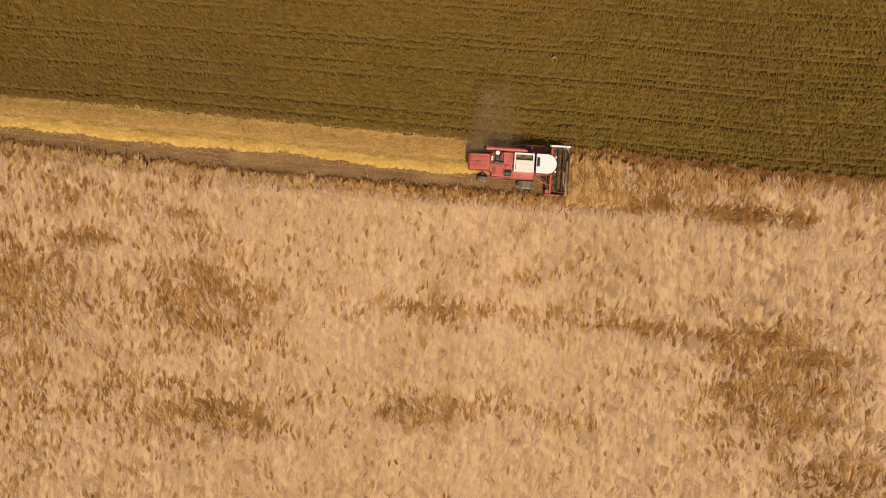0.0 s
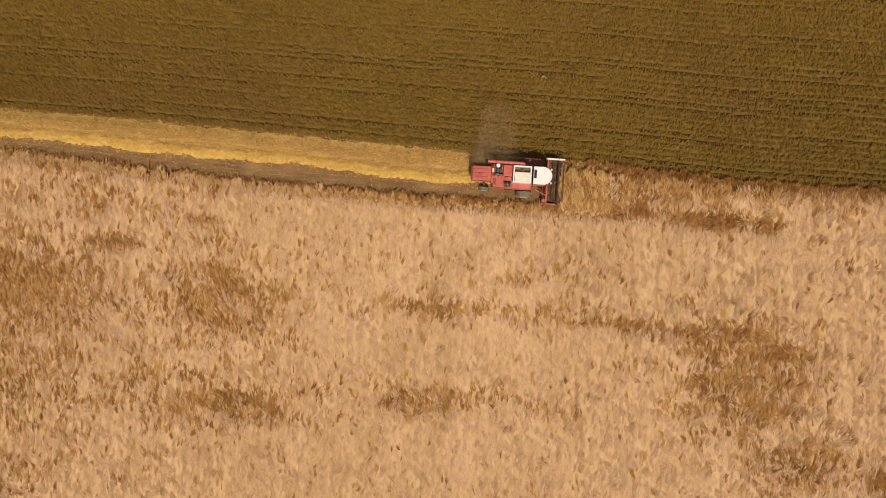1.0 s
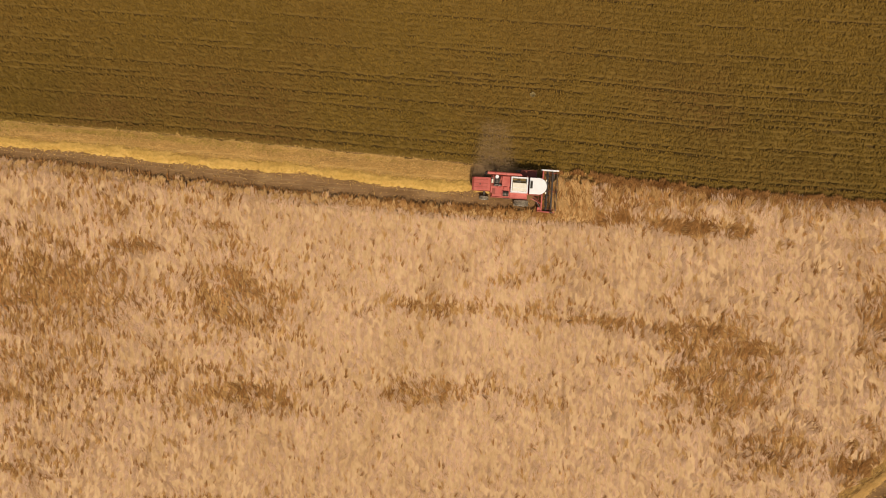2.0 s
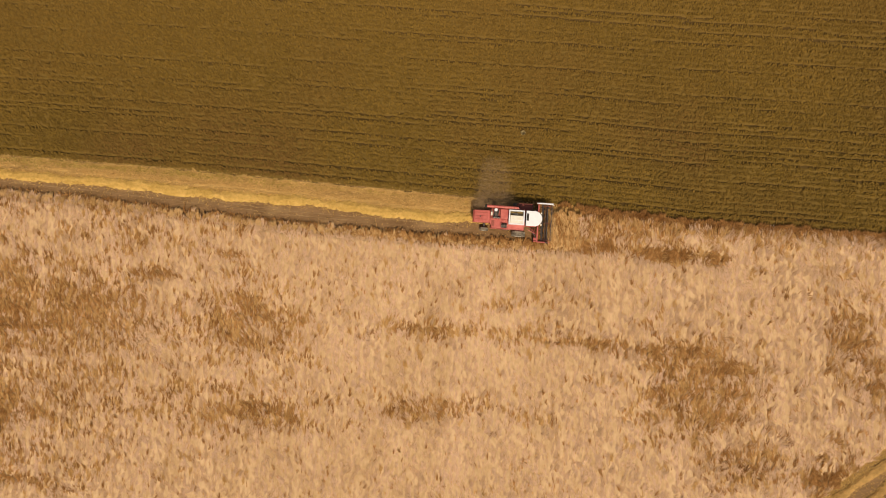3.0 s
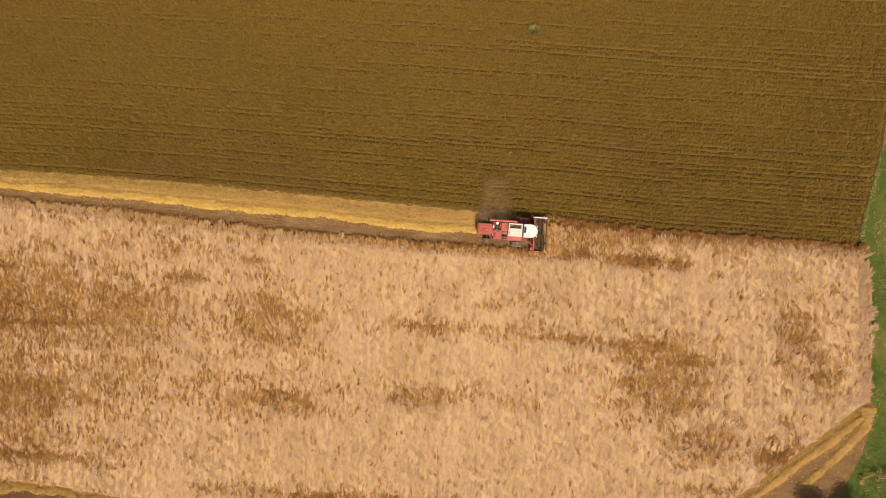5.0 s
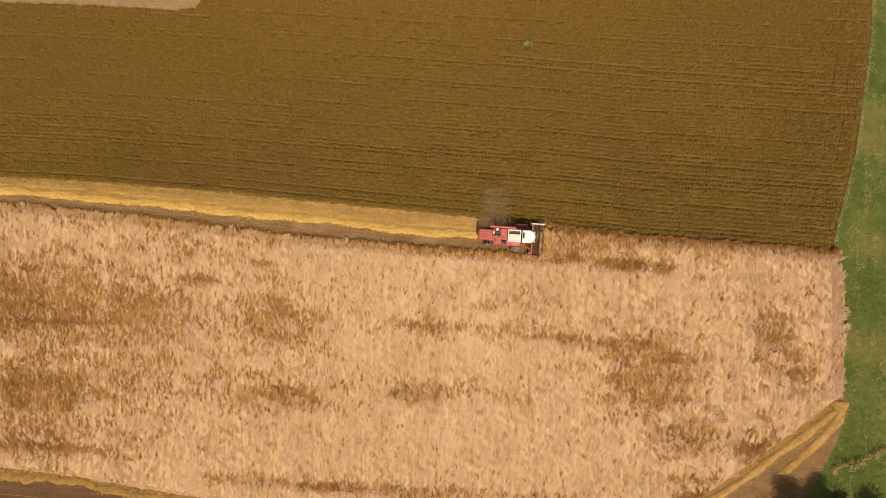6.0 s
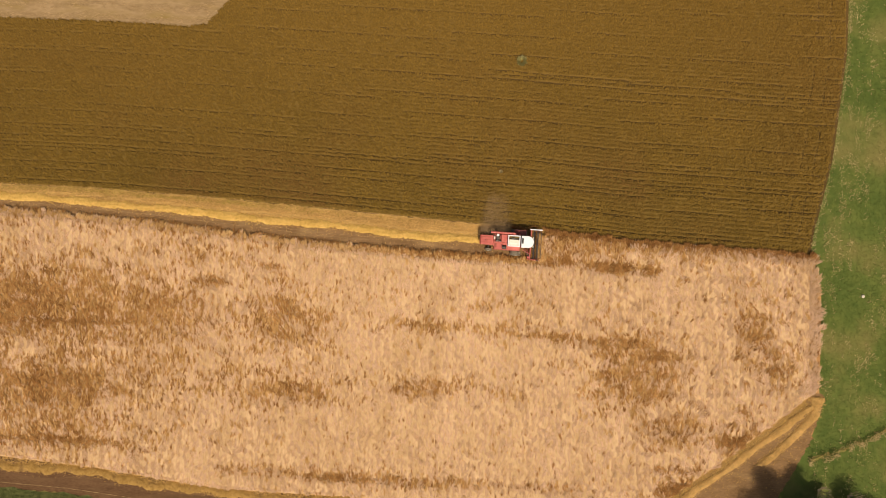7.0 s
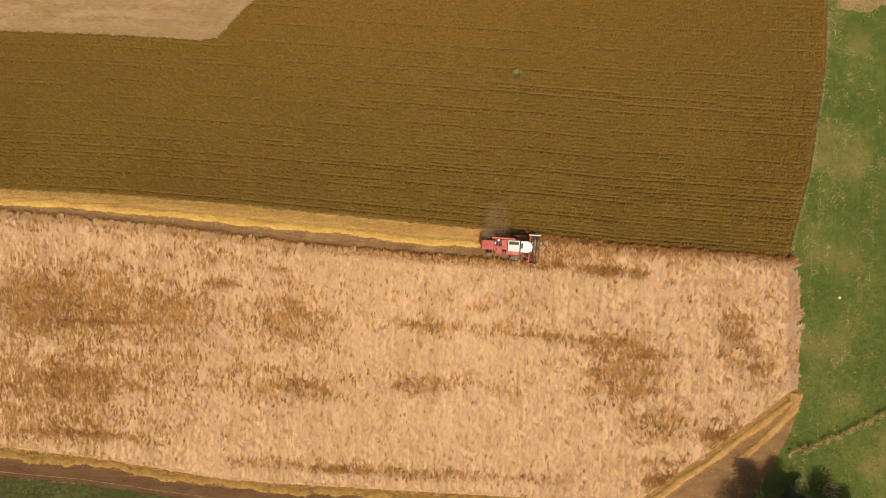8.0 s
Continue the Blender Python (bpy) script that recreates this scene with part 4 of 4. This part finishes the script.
    for k, (p, q, r0, m0) in enumerate((((1.2, -0.9, 0.7), (1.95, -1.9, 0.85), 0.04, M_DARKSTEEL), ((1.5, -1.2, 0.9), (1.95, -2.0, 1.0), 0.03, M_STEEL), ((0.9, -1.0, 1.1), (1.9, -1.45, 1.02), 0.035, M_RED), ((1.7, -2.0, 0.6), (1.7, -0.8, 0.62), 0.05, M_DARKRED))):
        part("drive_shaft", rod(B(), p, q, r0, 10), m0, h)
    part("knife_bar", box(B(), 3.14, 3.22, -2.15, 1.8, 0.12, 0.16, 0.004), M_STEEL, h)
    for k in range(26):
        bm = B(); y = -2.08 + k * 0.154
        rod(bm, (3.2, y, 0.14), (3.36, y, 0.13), 0.018, 6, 0.004); part("knife_guard", bm, M_STEEL, h)
    for y in (-2.19, 1.83):
        part("divider", rod(B(), (3.3, y, 0.3), (3.72, y, 0.14), 0.09, 10, 0.015), M_RED if y < 0 else M_WHITE, h)
    part("support_arm", rod(B(), (1.0, -0.62, 0.8), (1.98, -1.5, 0.9), 0.05, 8), M_DARKRED, h)
    part("support_arm", rod(B(), (1.0, 0.68, 0.8), (1.98, 1.2, 0.9), 0.05, 8), M_DARKRED, h)
    k = 3600
    px, py = rng.uniform(2.08, 3.1, k), rng.uniform(-2.08, 1.72, k)
    mat_straw = new("cut_wheat", strands("cut_wheat", M_MARGIN, np.column_stack([px, py]), rng.uniform(0.1, 0.3, k), np.column_stack([rng.uniform(-0.4, 0.1, k), rng.normal(0, 0.2, k)]), rng.uniform(0.03, 0.06, k), 0.62 - 0.35 * (px - 2.08)))
    mat_straw.parent = h
    tagged(mat_straw, "cut wheat stalks lying on the header table", kind="stuff")
    h.location.x = 0.22
    # reel, turning about its shaft
    reel = part("reel", rod(B(), (0, -2.1, 0), (0, 1.7, 0), 0.06, 14), M_DARKSTEEL, c, "slatted pickup reel")
    reel.location = (3.18, 0, 1.02)
    for k in range(5):
        a = k * 2 * math.pi / 5
        bx, bz = 0.52 * math.cos(a), 0.52 * math.sin(a)
        bat = part("bat", rod(B(), (bx, -2.08, bz), (bx, 1.68, bz), 0.034, 8), M_DARKSTEEL, reel, "dark steel bat tube")
        bm = B()
        for j in range(30):
            y = -2.02 + j * 0.125
            rod(bm, (bx, y, bz), (bx * 1.0 - 0.02, y, bz - 0.22), 0.009, 4)
        tagged(part("tines", bm, M_DARKSTEEL, reel), kind="stuff")
    for y in (-2.0, -0.2, 1.6):
        bm = B()
        for k in range(5):
            a = k * 2 * math.pi / 5; a2 = a + 2 * math.pi / 5
            rod(bm, (0, y, 0), (0.52 * math.cos(a), y, 0.52 * math.sin(a)), 0.022, 6)
            rod(bm, (0.3 * math.cos(a), y, 0.3 * math.sin(a)), (0.3 * math.cos(a2), y, 0.3 * math.sin(a2)), 0.016, 6)
        part("spider", bm, M_DARKRED, reel)
    wheels = [make_wheel(c, 0.22, -1.52, 0.72, 0.56, 18, "front_wheel"), make_wheel(c, 0.22, 1.42, 0.72, 0.56, 18, "front_wheel"),
              make_wheel(c, -3.45, -1.22, 0.45, 0.34, 14, "rear_wheel"), make_wheel(c, -3.45, 1.1, 0.45, 0.34, 14, "rear_wheel")]
    return c, reel, wheels


combine, reel, wheels = make_combine()

# ---- wheat that the header takes: narrow rows across the strip, each falling to the knife ----
cut_rows = []
STEP = 0.35
for k in range(15):
    x0 = 8.62 + k * STEP
    n = 300
    x = rng.uniform(x0, x0 + STEP, n); y = rng.uniform(y_edge(x0) - 0.3, y_green(x0) - 1.35, n) + 0.2 * np.sin(x * 5.0)
    y0 = float(y_green(x0)) - 2.5
    _, tall_a, turn_a = clump(x, y, 0.20, 0.7, 101)
    ang = np.pi / 2 + 0.5 * (turn_a * 2 - 1) + 0.3 * smooth_noise(x, y, 2.0, 12) + rng.normal(0, 0.15, n)
    lean = np.column_stack([np.cos(ang), np.sin(ang)]) * rng.uniform(0.45, 0.9, n)[:, None]
    me = strands("wheat_row", M_MIXED, np.column_stack([x, y]), 0.72 + 0.28 * tall_a, lean, rng.uniform(0.06, 0.12, n), 0.0, (x0, y0, 0))
    ob = tagged(new("wheat_row", me), "ripe wheat row before the cutting header", "wheat", "wheat rows being cut", "stuff")
    low_y, high_y = float(y_edge(x0)) - 0.3 - y0, float(y_green(x0)) - 1.4 - y0
    V = [(a * STEP, low_y + (high_y - low_y) * b / 9, 0.02 if b in (0, 9) else 0.55 + 0.08 * math.sin(b * 2.1 + k)) for a in (0, 1) for b in range(10)]
    quads = [q for b in range(9) for q in (b, 10 + b, 11 + b, b + 1)]
    stems = new("stems", np_mesh("stems", V, quads, [4] * 9, M_STEMS))
    stems.parent = ob
    tagged(stems, kind="stuff")
    pick = rng.random(n) < 0.22
    brown = new("brown_stalks", strands("brown_stalks", M_WHEAT_LOW, np.column_stack([x, y])[pick] + (0.03, 0.1), rng.uniform(0.85, 1.03, int(pick.sum())), lean[pick], rng.uniform(0.05, 0.1, int(pick.sum())), 0.0, (x0, y0, 0)))
    brown.parent = ob
    tagged(brown, kind="stuff")
    cut_rows.append((ob, x0, y0))


# ---- trees beside the headland, bushes, stone, bank ----
def make_tree(x, y, h, r, seed, label, per=260):
    rr = random.Random(seed)
    t = tagged(new("tree"), label, "tree")
    t.location = (x, y, 0)
    bm = B()
    p = Vector((0, 0, -0.1)); rad = 0.2
    for k in range(5):
        q = p + Vector((rr.uniform(-0.15, 0.15), rr.uniform(-0.15, 0.15), h * 0.14))
        rod(bm, p, q, rad, 10, rad * 0.86); p, rad = q, rad * 0.86
    part("trunk", bm, M_BARK, t)
    tips = []
    for k in range(15):
        a = k * 2.4 + rr.uniform(-0.4, 0.4); z0 = h * rr.uniform(0.14, 0.6)
        s = Vector((0, 0, z0)); e = Vector((math.cos(a) * r * rr.uniform(0.5, 0.85), math.sin(a) * r * rr.uniform(0.5, 0.85), min(h * 0.95, z0 + h * rr.uniform(0.12, 0.35))))
        m = (s + e) / 2 + Vector((0, 0, 0.25))
        bm = B(); rod(bm, s, m, 0.075, 8, 0.05); rod(bm, m, e, 0.05, 8, 0.02)
        part("limb", bm, M_BARK, t)
        tips += [e, m, (m + e) / 2]
    tips.append(Vector((0, 0, h * 0.95)))
    g = np.random.default_rng(seed)
    c = np.repeat(np.array([tuple(v) for v in tips]), per, axis=0)
    n = len(c)
    off = g.normal(0, 1, (n, 3)); off *= (g.random(n) ** 0.4 / np.linalg.norm(off, axis=1))[:, None]
    c = c + off * np.array([r * 0.36, r * 0.36, r * 0.27])
    ang = g.uniform(0, 6.283, n)
    me = strands("crown", M_LEAF, c[:, :2], g.uniform(-0.1, 0.12, n), np.column_stack([np.cos(ang), np.sin(ang)]) * g.uniform(0.1, 0.2, n)[:, None], g.uniform(0.07, 0.14, n), c[:, 2])
    cr = new("crown", me); cr.parent = t
    tagged(cr, "dense dark green leaves")
    return t


make_tree(42.6, -32.0, 11.5, 3.1, 7, "thin dark green tree at the headland edge", 150)
make_tree(46.2, -31.2, 12.4, 4.0, 3, "leafy dark green tree at the headland edge", 480)
make_tree(49.0, -28.7, 6.8, 2.6, 4, "small leafy green tree beside the meadow", 360)
make_tree(55.4, -31.4, 12.2, 3.5, 5, "leafy dark green tree standing in the meadow", 330)


def make_shrub(x, y, h, seed):
    """A leafless shrub: stems that fork twice."""
    rr = random.Random(seed)
    t = tagged(new("bare_shrub"), "pale leafless shrub beside the leafy trees", "shrub")
    t.location = (x, y, 0)
    for k in range(7):
        bm = B()
        a = k * 0.9 + rr.uniform(-0.3, 0.3)
        p = Vector((0, 0, -0.05)); q = Vector((math.cos(a) * h * 0.2, math.sin(a) * h * 0.2, h * 0.55))
        rod(bm, p, q, 0.05, 6, 0.035)
        for j in range(3):
            e = q + Vector((math.cos(a + j - 1) * h * 0.25, math.sin(a + j - 1) * h * 0.25, h * rr.uniform(0.2, 0.45)))
            rod(bm, q, e, 0.035, 5, 0.018)
            for i in range(2):
                rod(bm, q.lerp(e, 0.6), e + Vector((rr.uniform(-0.35, 0.35), rr.uniform(-0.35, 0.35), rr.uniform(0.0, 0.3))), 0.022, 4, 0.01)
        part("stem", bm, M_TWIG, t)
    return t


make_shrub(50.6, -25.8, 2.4, 1)
make_shrub(54.6, -26.6, 2.8, 2)


def make_bush(x, y, r, h, mat, label, seed, name="weed_bush"):
    g = np.random.default_rng(seed)
    n = 260
    a = g.uniform(0, 6.283, n); d = r * np.sqrt(g.random(n)) * 0.6
    ang = a + g.normal(0, 0.5, n)
    me = strands(name, mat, np.column_stack([np.cos(a) * d, np.sin(a) * d]), h * g.uniform(0.4, 1, n), np.column_stack([np.cos(ang), np.sin(ang)]) * (r * g.uniform(0.3, 0.7, n))[:, None], g.uniform(0.06, 0.14, n))
    ob = tagged(new(name, me), label, "weed")
    ob.location = (x, y, 0)
    return ob


make_bush(10.6, 32.6, 0.75, 0.8, M_WEED, "bright green weed clump in the olive crop", 1)
make_bush(7.7, 17.45, 0.25, 0.8, M_DRY, "dry pale weed stalk in the olive crop", 2, "dry_weed")
bm = B()
bmesh.ops.create_icosphere(bm, subdivisions=2, radius=0.24)
for v in bm.verts:
    v.co *= 1 + 0.25 * noise.noise(v.co * 3); v.co.z = v.co.z * 0.6 + 0.12
me = bpy.data.meshes.new("stone"); bm.to_mesh(me); bm.free(); me.materials.append(M_STONE)
st = tagged(new("stone", me), "pale field stone lying in the meadow", "stone"); st.location = (56.9, 0.4, 0)


def bank_z(X, Y):
    u = np.linspace(0, 1, X.shape[1])[None, :]
    return 0.02 + (0.16 + 0.1 * smooth_noise(X, Y * 0, 2.2, 79)) * np.clip(1 - np.abs(u - 0.55) / 0.33, 0, 1) ** 1.3 + 0.04 * smooth_noise(X, Y, 0.9, 77) + 0.06 * smooth_noise(X, Y * 0, 5, 78) * np.clip(1 - np.abs(u - 0.55) / 0.4, 0, 1)


bank_line = curve([(49.6, -21.9), (52, -21.0), (55.6, -19.7), (60, -17.6), (63.6, -16.1), (80, -9)])
bank_bow = lambda x: bank_line(x) + 0.3 * smooth_noise(x, x * 0, 4.5, 75) + 0.12 * smooth_noise(x, x * 0, 1.3, 76)
sheet("ditch_bank", M_BANK, lambda x: bank_bow(x) - 0.4, lambda x: bank_bow(x) + 0.4, 49.6, 80, 140, 9, bank_z, "low eroded earth bank crossing the meadow", "earth bank", rough=0.14)

for name, mat, count, shift, h0, h1, keep_at, lab in (("bank_grass", M_BLADE, 2600, 0.25, 0.08, 0.24, -0.2, "tall green grass tufts along the earth bank"), ("bank_stalks", M_DRY, 2600, -0.3, 0.08, 0.25, 0.0, "dry pale stalks along the earth bank")):
    x = rng.uniform(49.4, 68, count); y = bank_bow(x) + shift + rng.normal(0, 0.28, count)
    keep = smooth_noise(x, y, 2.6, 74) + rng.normal(0, 0.3, count) > keep_at
    x, y = x[keep], y[keep]
    ob = new(name, strands(name, mat, np.column_stack([x, y]), rng.uniform(h0, h1, len(x)), rng.normal(0, 0.16, (len(x), 2)), rng.uniform(0.05, 0.1, len(x)), 0.02))
    tagged(ob, lab, "grass", kind="stuff")

# ---- dust: fine chaff hanging beside the machine ----
n = 100000
t = rng.random(n) ** 3.4
dx = -4.4 + 3.8 * rng.random(n) ** 1.3 * (1 - 0.4 * t) + rng.normal(0, 0.35, n) + 0.5 * t
dy = 1.0 + 5.0 * t + rng.normal(0, 0.3, n)
dz = np.abs(1.0 + 1.6 * t + rng.normal(0, 0.5, n)) + 0.05
ang = rng.uniform(0, 6.283, n)
me = strands("dust_plume", M_DUST, np.column_stack([dx, dy]), rng.uniform(-0.02, 0.02, n), np.column_stack([np.cos(ang), np.sin(ang)]) * 0.016, rng.uniform(0.009, 0.0165, n), dz)
dust = tagged(new("dust_plume", me), "thin brown dust blown from the harvester", "dust", kind="stuff")


def motions():
    heading = -4.0
    track = [(0, 5.14, 8.38), (1, 5.76, 8.31), (1.5, 6.06, 8.26), (3.5, 7.30, 8.09), (4.5, 7.94, 7.99), (6.5, 9.16, 7.84), (8, 10.08, 7.75)]
    walk(combine, [(t, pose(x, y, 0, 0, 0, heading)) for t, x, y in track])
    walk(dust, [(t, pose(x, y, 0, 0, 0, heading)) for t, x, y in track])
    speed = (track[-1][1] - track[0][1]) / 8.0
    walk(reel, [(k * 0.25, pose(3.18, 0, 1.02, 0, 50 * k, 0)) for k in range(33)])
    for w in wheels:
        r = w.location.z
        walk(w, [(t, pose(w.location.x, w.location.y, r, 0, math.degrees(speed * t / r), 0)) for t in (0, 1, 2, 3, 4, 5, 6, 7, 8)])
    for ob, x, y in cut_rows:
        hit = (x + 0.1 - (track[0][1] + 3.35)) / speed
        up, down = pose(x, y, 0), pose(x - 0.15, y, -0.75, 0, -75, 0)
        rows = [(0, up)]
        if hit > 0.25:
            rows.append((hit - 0.2, up))
        rows.append((max(hit, 0.05) + 0.45, down))
        rows = [q for q in rows if q[0] < 7.9]
        rows.append((8, down if hit + 0.45 < 7.9 else up))
        walk(ob, rows)


motions()
